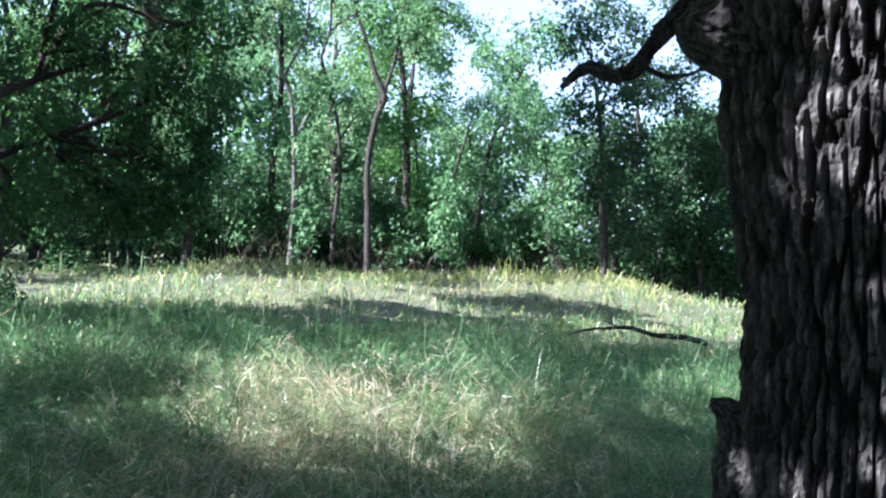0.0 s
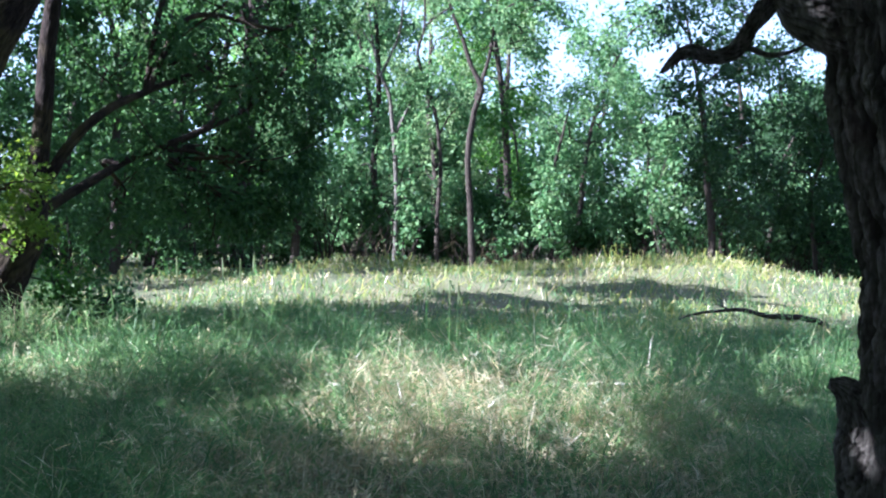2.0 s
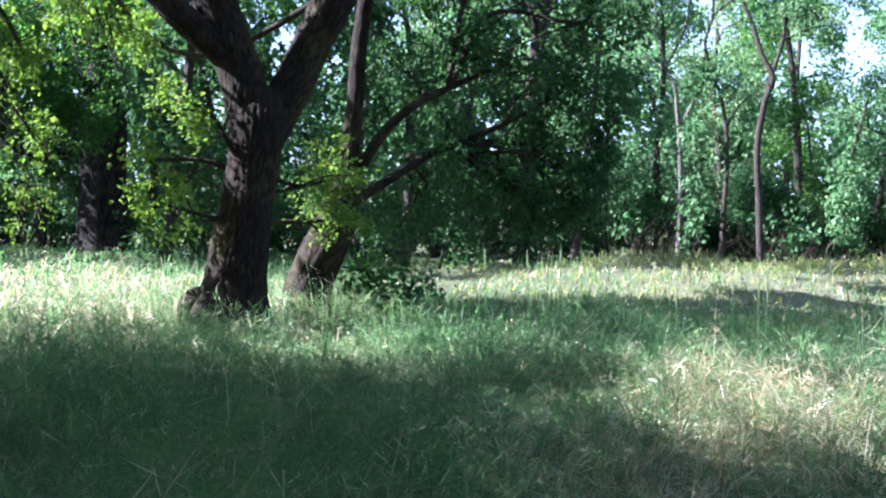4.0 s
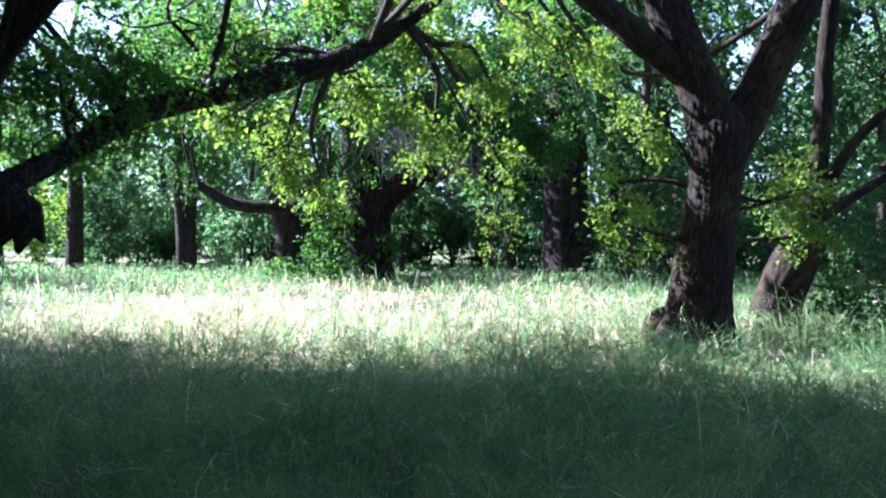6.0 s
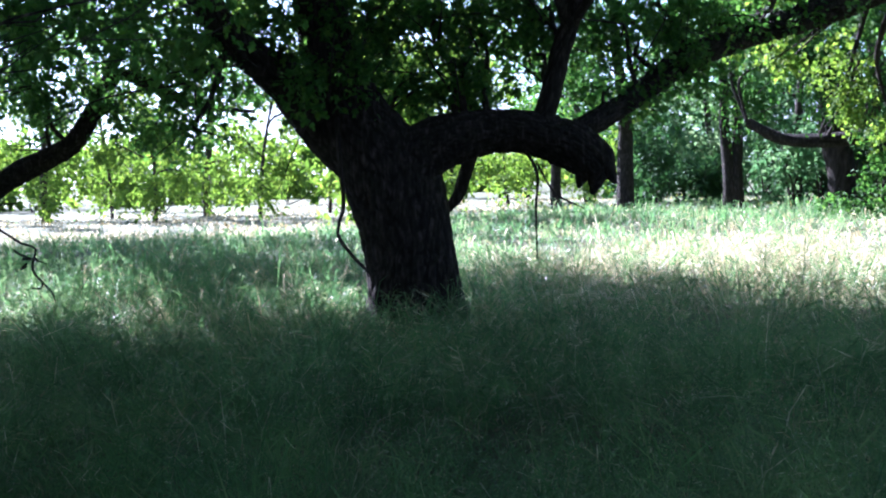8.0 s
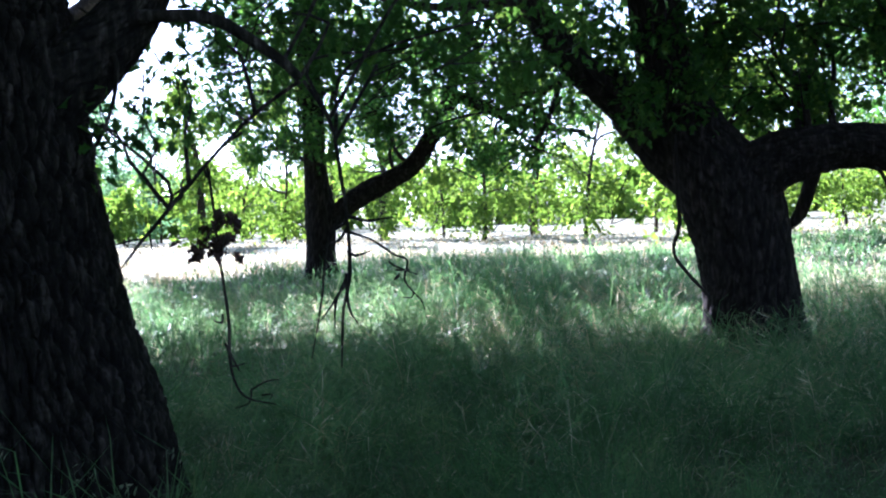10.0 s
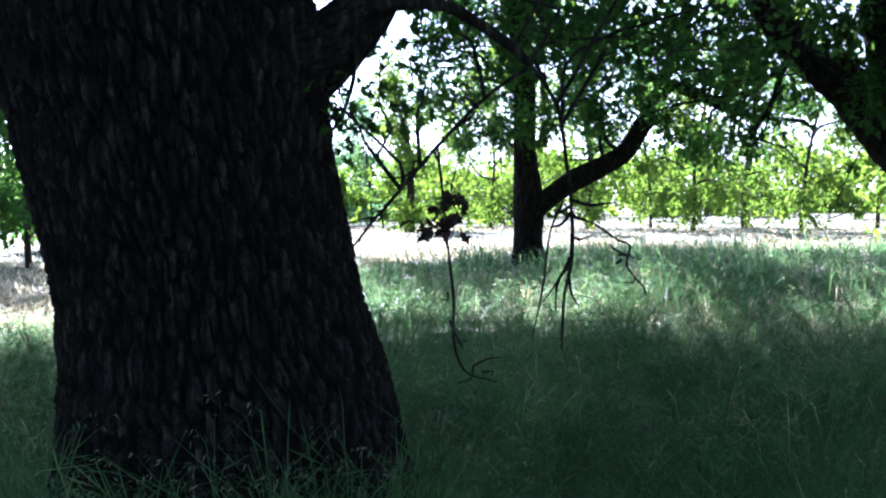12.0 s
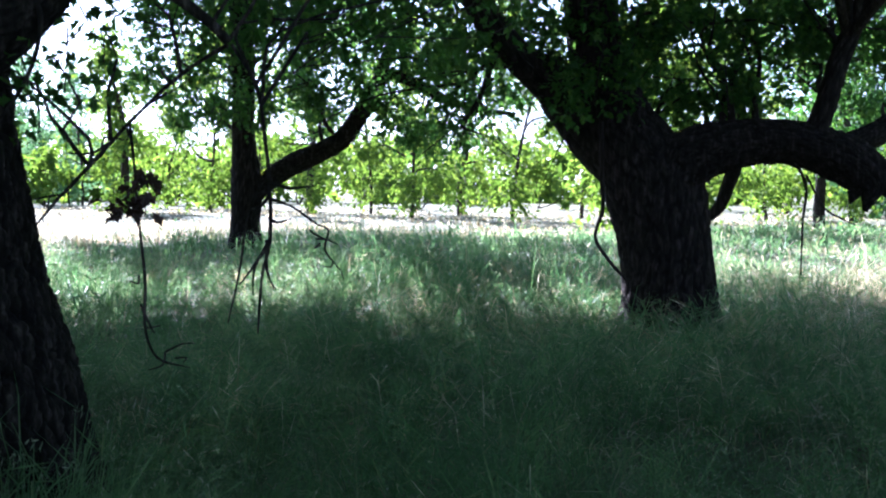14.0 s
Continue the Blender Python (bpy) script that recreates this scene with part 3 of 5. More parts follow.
# outline of unseen leaf cover added overhead to shade the near ground, hung on three oaks; GAPS let sun through
SHADE = [(-17.6, -13.6), (-15.8, -10.0), (-14.4, -8.7), (-13.8, -6.7), (-12.5, -5.5), (-12.0, -3.7), (-10.8, -3.3), (-9.0, -4.1), (-8.1, -3.1), (-7.5, -1.5),
         (-9.1, 0.7), (-9.2, 2.3), (-5.2, 3.6), (-1.2, 2.6), (3.8, 0.5), (4.8, -9.0), (-1.2, -17.5), (-6.7, -19.0), (-12.2, -20.0), (-15.7, -17.5)]
GAPS = [(-13.5, -14.6, 1.9), (-12.4, -18.8, 1.5), (-3.75, -0.9, 0.4), (-4.2, -1.9, 0.48), (-4.7, -3.1, 0.4)]
# small unseen sprays added to keep sun off the western side of the near oak's trunk
TRUNK_SHADE = [(-5.6 + 0.45 * k, -2.9 + 1.1 * k, 6.0, 0.5, 0.3, 18) for k in range(3)]


# fills SHADE with unseen leaf blobs that shade the ground, leaving GAPS open
def spreading(test, seed, z0=6.0):
    r = np.random.RandomState(seed)
    out = []
    for gx in np.arange(-19, 6, 1.4):
        for gy in np.arange(-21, 5, 1.4):
            x, y = gx + r.uniform(-0.3, 0.3), gy + r.uniform(-0.3, 0.3)
            inside = False
            for k in range(len(SHADE)):
                (x1, y1), (x2, y2) = SHADE[k - 1], SHADE[k]
                if (y1 > y) != (y2 > y) and x < (x2 - x1) * (y - y1) / (y2 - y1) + x1:
                    inside = not inside
            if inside and test(x, y) and all(math.hypot(x - a, y - b) > c + 0.6 for a, b, c in GAPS):
                out.append((x, y, z0 + r.uniform(-0.35, 0.35), 1.2, 0.5, 24 if y < -12 else 40 if y < -7.5 else 24))
    return out



# the near oak with a burl, its bark deeply furrowed
oak("huge old oak with deeply furrowed grey bark and a burl", (-2.2, 4.3, 0),
    [("trunk", [(-2.16, 4.33, -0.1, 0.57), (-2.18, 4.31, 0.5, 0.5), (-2.2, 4.3, 0.87, 0.48), (-2.22, 4.29, 1.2, 0.462), (-2.24, 4.28, 1.51, 0.467),
                (-2.26, 4.27, 1.82, 0.51), (-2.26, 4.27, 2.02, 0.555), (-2.26, 4.27, 2.15, 0.55), (-2.25, 4.27, 2.44, 0.61), (-2.24, 4.27, 2.9, 0.57)],
      dict(around=400, step=0.0145, bark=0.046, cell=(0.054, 0.34), knobs=0.03, seed=3, flare=0.06, twist=0.2, rough=0.002, split=0.34)),
     ("upper_trunk", [(-2.25, 4.27, 2.85, 0.58), (-2.2, 4.3, 4.2, 0.45), (-2.0, 4.5, 6.5, 0.25)], dict(around=40, step=0.1, bark=0.03, seed=5)),
     ("collar", [(-2.35, 4.15, 2.5, 0.3), (-2.5, 4.03, 2.42, 0.27), (-2.63, 3.95, 2.37, 0.23), (-2.74, 3.88, 2.36, 0.17), (-2.82, 3.83, 2.36, 0.1), (-2.86, 3.8, 2.37, 0.02)],
      dict(around=120, step=0.014, bark=0.035, cell=(0.05, 0.12), seed=4, knobs=0.12, rough=0.002)),
     ("limb", [(-2.5, 4.0, 2.6, 0.2), (-2.78, 3.76, 3.0, 0.1), (-3.1, 3.6, 3.6, 0.06)], dict(around=30, step=0.05, bark=0.02, cell=(0.05, 0.12), seed=7)),
     ("branch", [(-2.8, 3.94, 3.0, 0.05), (-2.9, 4.03, 2.62, 0.036), (-2.99, 3.98, 2.46, 0.03), (-3.03, 3.95, 2.38, 0.036), (-3.07, 3.92, 2.31, 0.029), (-3.1, 3.9, 2.25, 0.031),
                 (-3.13, 3.87, 2.215, 0.026), (-3.18, 3.83, 2.2, 0.024), (-3.24, 3.78, 2.225, 0.024), (-3.27, 3.75, 2.215, 0.024), (-3.29, 3.73, 2.19, 0.02), (-3.315, 3.71, 2.155, 0.013), (-3.33, 3.7, 2.14, 0.005)],
      dict(around=40, step=0.012, bark=0.01, cell=(0.02, 0.05), seed=6, knobs=0.34, rough=0.0015)),
     ("side_twig", [(-3.1, 3.9, 2.25, 0.013), (-3.04, 3.99, 2.21, 0.01), (-2.97, 4.06, 2.23, 0.008), (-2.9, 4.1, 2.27, 0.004)], dict(around=8, step=0.02, knobs=0.3, seed=10)),
     ("burl", [(-2.4, 4.12, 0.25, 0.2), (-2.48, 4.08, 0.5, 0.17), (-2.54, 4.05, 0.72, 0.14), (-2.58, 4.02, 0.86, 0.1), (-2.65, 3.98, 0.95, 0.045), (-2.7, 3.95, 0.97, 0.012)], dict(around=70, step=0.016, bark=0.03, cell=(0.04, 0.12), seed=8, knobs=0.2, rough=0.002))],
    [(-3.4, 4.6, 4.2, 1.2, 0.7, 60), (-4.2, 3.6, 5.0, 1.6, 0.8, 90), (-1.5, 5.5, 5.5, 2.0, 1.2, 120), (-2.5, 3.0, 6.5, 2.2, 1.3, 120), (-0.5, 3.6, 5.5, 1.8, 1.0, 80)],
    BARK_OAK, OAK_LEAF, 21, per=12, size=0.11, sprig=0.4, shade_canopy=[(-2.5, 6.5, 7.0, 3.0, 1.2, 170), (-3.4, 4.4, 6.8, 1.6, 0.8, 70), (0.5, 7.0, 7.2, 3.2, 1.2, 170)])

# the forked oak
forked_oak = oak("forked oak with two stout stems in sunlit grass", (-13.9, 3.1, 0),
    [("trunk", [(-13.95, 3.08, -0.1, 0.600), (-13.94, 3.13, 0.39, 0.383), (-13.92, 3.21, 1.15, 0.328), (-13.89, 3.33, 2.04, 0.309), (-13.88, 3.38, 2.62, 0.324), (-13.9, 3.42, 2.95, 0.180)],
      dict(around=110, step=0.05, bark=0.03, cell=(0.07, 0.2), seed=12, flare=0.35, knobs=0.05)),
     ("stem", [(-13.89, 3.35, 2.3, 0.270), (-13.93, 3.18, 3.06, 0.259), (-13.97, 3.0, 3.53, 0.247), (-14.01, 2.8, 4.07, 0.235), (-14.06, 2.57, 4.87, 0.198), (-14.1, 2.35, 6.06, 0.136), (-14.0, 2.0, 8.5, 0.054)],
      dict(around=80, step=0.06, bark=0.022, seed=13, knobs=0.04)),
     ("limb", [(-13.9, 2.95, 3.3, 0.153), (-13.88, 2.43, 3.72, 0.165), (-13.94, 2.13, 4.0, 0.152), (-14.01, 1.63, 4.37, 0.122), (-14.07, 0.97, 4.86, 0.086), (-14.0, 0.2, 5.8, 0.036)],
      dict(around=50, step=0.08, bark=0.015, seed=14)),
     ("stem", [(-13.92, 3.4, 2.3, 0.270), (-13.97, 3.79, 2.96, 0.239), (-13.91, 4.02, 3.52, 0.226), (-13.82, 4.29, 4.14, 0.239), (-13.76, 4.48, 4.69, 0.213), (-13.62, 4.85, 5.65, 0.163), (-13.51, 5.14, 6.87, 0.113), (-13.5, 5.4, 9, 0.045)],
      dict(around=80, step=0.06, bark=0.022, seed=15, knobs=0.05))],
    [(-14.2, 4.4, 1.9, 0.39, 0.5, 22), (-14.2, 4.5, 1.4, 0.36, 0.29, 14), (-13.5, 2.4, 2.6, 0.43, 0.33, 14), (-13.6, 2.3, 1.5, 0.43, 0.4, 14), (-13.8, 2.1, 2.0, 0.27, 0.4, 6), (-14.1, 3.2, 5.4, 1.81, 0.9, 80), (-14.0, 5.2, 5.4, 1.8, 0.9, 80),
     (-14.5, 1.3, 5.4, 1.6, 0.9, 70), (-14.0, 2.5, 7.5, 2.6, 1.4, 160), (-13.8, 5.0, 8, 2.6, 1.4, 160)],
    BARK_MOSSY, BRIGHT_LEAF, 22, per=30, size=0.078, sprig=0.3, wavy=True, shade_canopy=[(-14.0, 3.0, 8.5, 2.6, 1.2, 180), (-12.8, 1.2, 7.5, 1.3, 0.7, 60), (-12.0, 5.0, 8.0, 2.0, 1.0, 100)])

v, f, _ = tube([(-14.1, 3.0, 0.4, 0.12), (-14.12, 2.82, 0.38, 0.16), (-14.06, 2.68, 0.34, 0.15), (-14.03, 2.6, 0.25, 0.1), (-14.02, 2.56, 0.05, 0.06)], around=40, step=0.03, bark=0.02, cell=(0.05, 0.1), seed=16, knobs=0.2)
part("root", raw_mesh("root", v, f, BARK_MOSSY, smooth=True), forked_oak)

# places of unseen leaf blobs added high up to throw a band of shade on the low field
LOW_FIELD_SHADE = [(-19.3, -2.3), (-20.3, -1.1), (-18.5, -1.9), (-19.4, -0.6), (-20.6, 0.9), (-18.6, -0.2), (-19.6, 1.3), (-20.9, 3.3), (-18.7, 1.7), (-19.9, 3.7), (-21.3, 6.1), (-18.8, 4.1), (-20.1, 6.5), (-21.8, 9.7), (-19.0, 6.9), (-20.5, 10.0), (-19.2, 10.3)]

# the leaning oak behind it
oak("leaning oak with drooping dark green foliage", (-15.06, 4.35, 0),
    [("trunk", [(-15.08, 4.3, -0.1, 0.4), (-15.04, 4.41, 0.45, 0.302), (-14.99, 4.57, 0.91, 0.287), (-14.93, 4.75, 1.37, 0.257), (-14.89, 4.87, 2.12, 0.136), (-14.87, 4.93, 2.88, 0.113),
                (-14.86, 4.96, 3.63, 0.106), (-14.83, 5.05, 4.67, 0.091), (-14.83, 5.05, 6.23, 0.06)], dict(around=70, step=0.06, bark=0.025, seed=17, flare=0.25, knobs=0.06)),
     ("limb", [(-14.9, 4.83, 1.7, 0.09), (-14.77, 5.21, 2.43, 0.068), (-14.7, 5.62, 2.89, 0.06), (-14.9, 6.3, 3.26, 0.045), (-15.1, 7.3, 3.7, 0.03)], dict(around=20, step=0.1, bark=0.008, seed=18)),
     ("limb", [(-14.93, 4.78, 1.5, 0.08), (-15.1, 5.6, 2.0, 0.06), (-15.4, 6.6, 2.5, 0.045), (-15.6, 7.8, 2.6, 0.03), (-15.8, 8.6, 2.3, 0.02)], dict(around=20, step=0.1, bark=0.008, seed=19))],
    [(-15.4, 5.9, 3.6, 0.88, 0.8, 40), (-15.2, 7.4, 3.8, 1.39, 1.07, 90), (-15.5, 6.9, 2.3, 0.9, 0.98, 60),
     (-15.1, 8.7, 4.0, 1.01, 1.1, 70), (-15.8, 8.5, 2.4, 1.04, 1.22, 80), (-16.2, 6.4, 1.7, 0.68, 0.68, 30), (-15.6, 7.7, 1.9, 0.93, 0.42, 24), (-15.7, 6.4, 5.1, 1.8, 0.74, 80),
     (-15.5, 8.0, 5.8, 2.0, 1.2, 120), (-15.6, 8.7, 3.4, 0.9, 1.2, 70), (-15.6, 8.6, 2.3, 0.8, 0.7, 50), (-15.3, 9.0, 4.9, 0.9, 0.7, 50), (-15.8, 8.3, 1.7, 0.8, 0.4, 24)],
    BARK_MOSSY, DARK_LEAF, 23, shade_canopy=[(x, y, 7.1, 1.15, 0.45, 32) for x, y in LOW_FIELD_SHADE], per=22, size=0.10, sprig=0.35, droop=0.6, density=1.3)

# the oak with the broken horizontal limb
broken_oak = oak("dark leaning oak with a broken horizontal limb", (-10.4, -5.5, 0),
    [("trunk", [(-10.4, -5.5, -0.1, 0.55), (-10.4, -5.51, 0.35, 0.453), (-10.37, -5.56, 0.89, 0.442), (-10.31, -5.67, 1.45, 0.47), (-10.2, -5.85, 1.85, 0.4), (-10.14, -5.97, 2.06, 0.351), (-10.05, -6.12, 2.56, 0.295),
                (-9.99, -6.22, 3.1, 0.261), (-9.96, -6.27, 3.69, 0.238), (-9.92, -6.33, 4.71, 0.17), (-9.91, -6.34, 6.5, 0.08)], dict(around=130, step=0.045, bark=0.03, seed=31, flare=0.15, knobs=0.05)),
     ("limb", [(-10.32, -5.7, 1.2, 0.16), (-10.2, -5.95, 1.65, 0.25), (-9.97, -6.24, 2.06, 0.25), (-9.62, -6.44, 2.47, 0.2), (-9.13, -6.59, 2.76, 0.15), (-8.71, -6.65, 3.14, 0.13), (-8.31, -6.68, 3.55, 0.08)], dict(around=50, step=0.06, bark=0.025, seed=30, knobs=0.06)),
     ("broken_limb", [(-10.2, -5.68, 1.4, 0.33), (-10.38, -5.33, 1.75, 0.27), (-10.55, -4.98, 1.87, 0.219), (-10.75, -4.52, 1.91, 0.191), (-10.93, -4.09, 1.79, 0.213), (-11.02, -3.82, 1.62, 0.2),
                      (-11.05, -3.74, 1.5, 0.15)], dict(around=80, step=0.04, bark=0.045, cell=(0.06, 0.12), seed=32, knobs=0.2)),
     ("splinter", [(-11.04, -3.76, 1.6, 0.12), (-11.05, -3.78, 1.42, 0.085), (-11.03, -3.82, 1.26, 0.02)], dict(around=20, step=0.03, bark=0.02, cell=(0.03, 0.08), seed=91, knobs=0.3)),
     ("splinter", [(-11.06, -3.7, 1.6, 0.1), (-11.1, -3.64, 1.44, 0.05), (-11.1, -3.6, 1.36, 0.01)], dict(around=16, step=0.03, bark=0.02, cell=(0.03, 0.08), seed=92, knobs=0.3)),
     ("splinter", [(-11.0, -3.86, 1.55, 0.1), (-10.98, -3.92, 1.4, 0.05), (-10.97, -3.95, 1.33, 0.01)], dict(around=16, step=0.03, bark=0.02, cell=(0.03, 0.08), seed=93, knobs=0.3)),
     ("limb", [(-10.9, -4.2, 1.78, 0.104), (-11.33, -3.83, 2.01, 0.102), (-11.84, -3.56, 2.28, 0.105), (-12.47, -3.16, 2.67, 0.119), (-13.11, -2.54, 2.97, 0.134), (-13.53, -1.84, 3.19, 0.143),
               (-13.8, -1.11, 3.44, 0.11), (-14.13, -0.32, 3.94, 0.075), (-14.33, 0.35, 4.55, 0.045), (-14.6, 1.2, 5.8, 0.02)], dict(around=50, step=0.05, bark=0.035, cell=(0.06, 0.14), seed=33, knobs=0.16)),
     ("limb", [(-10.84, -4.32, 1.84, 0.112), (-10.89, -4.18, 2.25, 0.101), (-10.93, -4.07, 2.69, 0.096), (-10.98, -3.93, 3.08, 0.084), (-11.04, -3.76, 3.68, 0.067), (-11.07, -3.69, 5.0, 0.03)],
      dict(around=30, step=0.07, bark=0.01, seed=34)),
     ("hooked_branch", [(-11.1, -5.0, 1.9, 0.08), (-11.23, -5.18, 1.8, 0.08), (-11.19, -5.26, 1.55, 0.072), (-11.15, -5.35, 1.28, 0.066), (-11.09, -5.47, 1.13, 0.04)], dict(around=20, step=0.06, seed=35)),
     ("hanging_twig", [(-10.74, -4.45, 1.8, 0.02), (-10.74, -4.29, 1.5, 0.016), (-10.74, -4.31, 1.14, 0.012), (-10.73, -4.31, 0.65, 0.007)], dict(around=7, step=0.05, knobs=0.3, seed=36)),
     ("hanging_twig", [(-9.75, -5.95, 2.1, 0.022), (-9.71, -5.91, 1.57, 0.022), (-9.72, -5.9, 1.25, 0.02), (-9.68, -5.95, 0.98, 0.018), (-9.75, -5.84, 0.76, 0.018), (-9.85, -5.68, 0.55, 0.012)], dict(around=8, step=0.04, knobs=0.3, seed=37)),
     ("hanging_twig", [(-10.74, -4.29, 1.6, 0.012), (-10.8, -4.14, 1.3, 0.01), (-10.86, -3.98, 1.19, 0.009), (-10.9, -3.86, 1.13, 0.005)], dict(around=7, step=0.05, knobs=0.3, seed=38))],
    [(-9.1, -6.8, 3.0, 0.93, 0.6, 70), (-9.5, -5.8, 2.5, 0.64, 0.5, 40), (-10.4, -5.7, 3.2, 0.86, 0.57, 60), (-10.8, -5.1, 2.7, 0.75, 0.5, 40), (-11.3, -4.4, 3.1, 0.7, 0.53, 50), (-11.8, -3.7, 3.0, 0.78, 0.6, 50),
     (-12.6, -2.9, 3.3, 0.75, 0.38, 34), (-12.2, -3.1, 2.7, 0.36, 0.3, 14), (-8.9, -7.1, 2.4, 0.55, 0.38, 24), (-9.9, -6.5, 4.2, 1.72, 0.8, 100), (-11.5, -4.5, 4.3, 1.7, 0.8, 100), (-12.8, -2.8, 4.0, 1.2, 0.5, 50), (-13.3, -2.2, 3.6, 0.5, 0.25, 20),
     (-8.6, -6.8, 2.0, 0.37, 0.21, 8), (-10.0, -5.5, 5.8, 2.8, 1.0, 200), (-12.0, -3.4, 2.45, 0.35, 0.3, 14), (-13.0, -2.6, 3.1, 0.4, 0.25, 14), (-11.4, -3.8, 2.3, 0.3, 0.25, 10), (-12.3, -3.1, 2.55, 0.35, 0.2, 14), (-13.4, -2.0, 3.2, 0.4, 0.22, 14), (-11.9, -3.4, 2.2, 0.3, 0.2, 8), (-13.2, -4.8, 4.2, 0.6, 0.4, 24), (-13.7, -2.3, 3.5, 0.45, 0.2, 30), (-14.1, -1.6, 3.8, 0.45, 0.2, 30), (-14.3, -1.0, 4.1, 0.4, 0.2, 24), (-12.9, -3.1, 3.1, 0.4, 0.2, 24), (-13.3, -5.3, 3.7, 0.8, 0.45, 44), (-11.8, -6.0, 3.4, 0.8, 0.45, 44), (-12.1, -5.5, 3.8, 0.8, 0.45, 44),
     (-11.0, -5.9, 2.4, 0.5, 0.34, 22), (-11.0, -5.3, 2.4, 0.5, 0.34, 22), (-10.9, -6.5, 2.4, 0.45, 0.31, 20), (-10.5, -6.9, 2.7, 0.5, 0.34, 22), (-10.0, -7.1, 2.9, 0.5, 0.34, 22), (-9.8, -7.3, 3.2, 0.5, 0.34, 22),
     (-10.6, -5.7, 2.4, 0.41, 0.29, 18), (-10.3, -5.9, 2.8, 0.45, 0.32, 22), (-11.4, -5.2, 2.4, 0.32, 0.22, 14), (-11.3, -4.6, 2.7, 0.36, 0.26, 16), (-11.0, -5.0, 3.0, 0.45, 0.32, 22), (-12.2, -4.0, 3.0, 0.36, 0.26, 16),
     (-10.6, -5.3, 3.1, 0.45, 0.32, 22), (-11.4, -4.4, 3.2, 0.45, 0.32, 22), (-12.6, -3.6, 3.3, 0.45, 0.32, 22), (-10.2, -6.0, 3.2, 0.45, 0.32, 22)],
    BARK_SHADED, OAK_LEAF, 24, per=22, size=0.088, sprig=0.3, density=0.62, wavy=True, shade_canopy=spreading(lambda x, y: y > -12 and x < -4.5, 1) + [(-11.5, -2.1, 6.0, 0.8, 0.4, 30), (-10.8, -0.4, 6.2, 0.7, 0.4, 16), (-10.3, 1.1, 6.2, 0.9, 0.4, 18), (-5.4, -8.0, 6.0, 1.1, 0.4, 60), (-6.2, -11.0, 6.0, 0.95, 0.35, 56), (-5.8, -11.2, 6.0, 0.95, 0.35, 56), (-6.2, -10.9, 6.0, 0.95, 0.35, 56), (-7.4, -10.0, 6.2, 1.1, 0.4, 60), (-8.4, -6.7, 6.0, 0.9, 0.35, 44), (-9.2, -6.4, 6.0, 0.9, 0.35, 44), (-7.8, -6.4, 6.0, 0.9, 0.35, 44), (-8.5, -6.6, 6.0, 0.9, 0.35, 44), (-6.4, -11.4, 6.2, 1.1, 0.4, 60), (-8.5, -9.8, 6.2, 1.2, 0.4, 60), (-9.1, -10.2, 5.8, 1.0, 0.4, 50)])

# sunlit leaves on the far end of its long live limb, their sunlight put into a brighter leaf colour
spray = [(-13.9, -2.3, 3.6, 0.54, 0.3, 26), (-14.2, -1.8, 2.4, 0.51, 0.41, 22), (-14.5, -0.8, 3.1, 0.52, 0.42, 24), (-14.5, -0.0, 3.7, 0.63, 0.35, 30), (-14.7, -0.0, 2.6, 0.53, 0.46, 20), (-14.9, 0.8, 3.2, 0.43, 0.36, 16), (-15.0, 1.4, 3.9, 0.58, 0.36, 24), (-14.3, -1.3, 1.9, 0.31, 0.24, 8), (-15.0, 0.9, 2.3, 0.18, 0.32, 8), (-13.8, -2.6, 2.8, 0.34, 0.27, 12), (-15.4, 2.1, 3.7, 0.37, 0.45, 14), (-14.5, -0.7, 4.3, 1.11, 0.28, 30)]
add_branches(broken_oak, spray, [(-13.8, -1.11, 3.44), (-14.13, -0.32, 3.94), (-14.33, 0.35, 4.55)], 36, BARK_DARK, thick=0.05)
part("sunlit_spray", leaf_mesh("sunlit_spray", spray, 36, 0.078, BRIGHT_LEAF, 37, sprig=0.3, wavy=True), broken_oak, "bright yellow-green leaves shining in the sun")

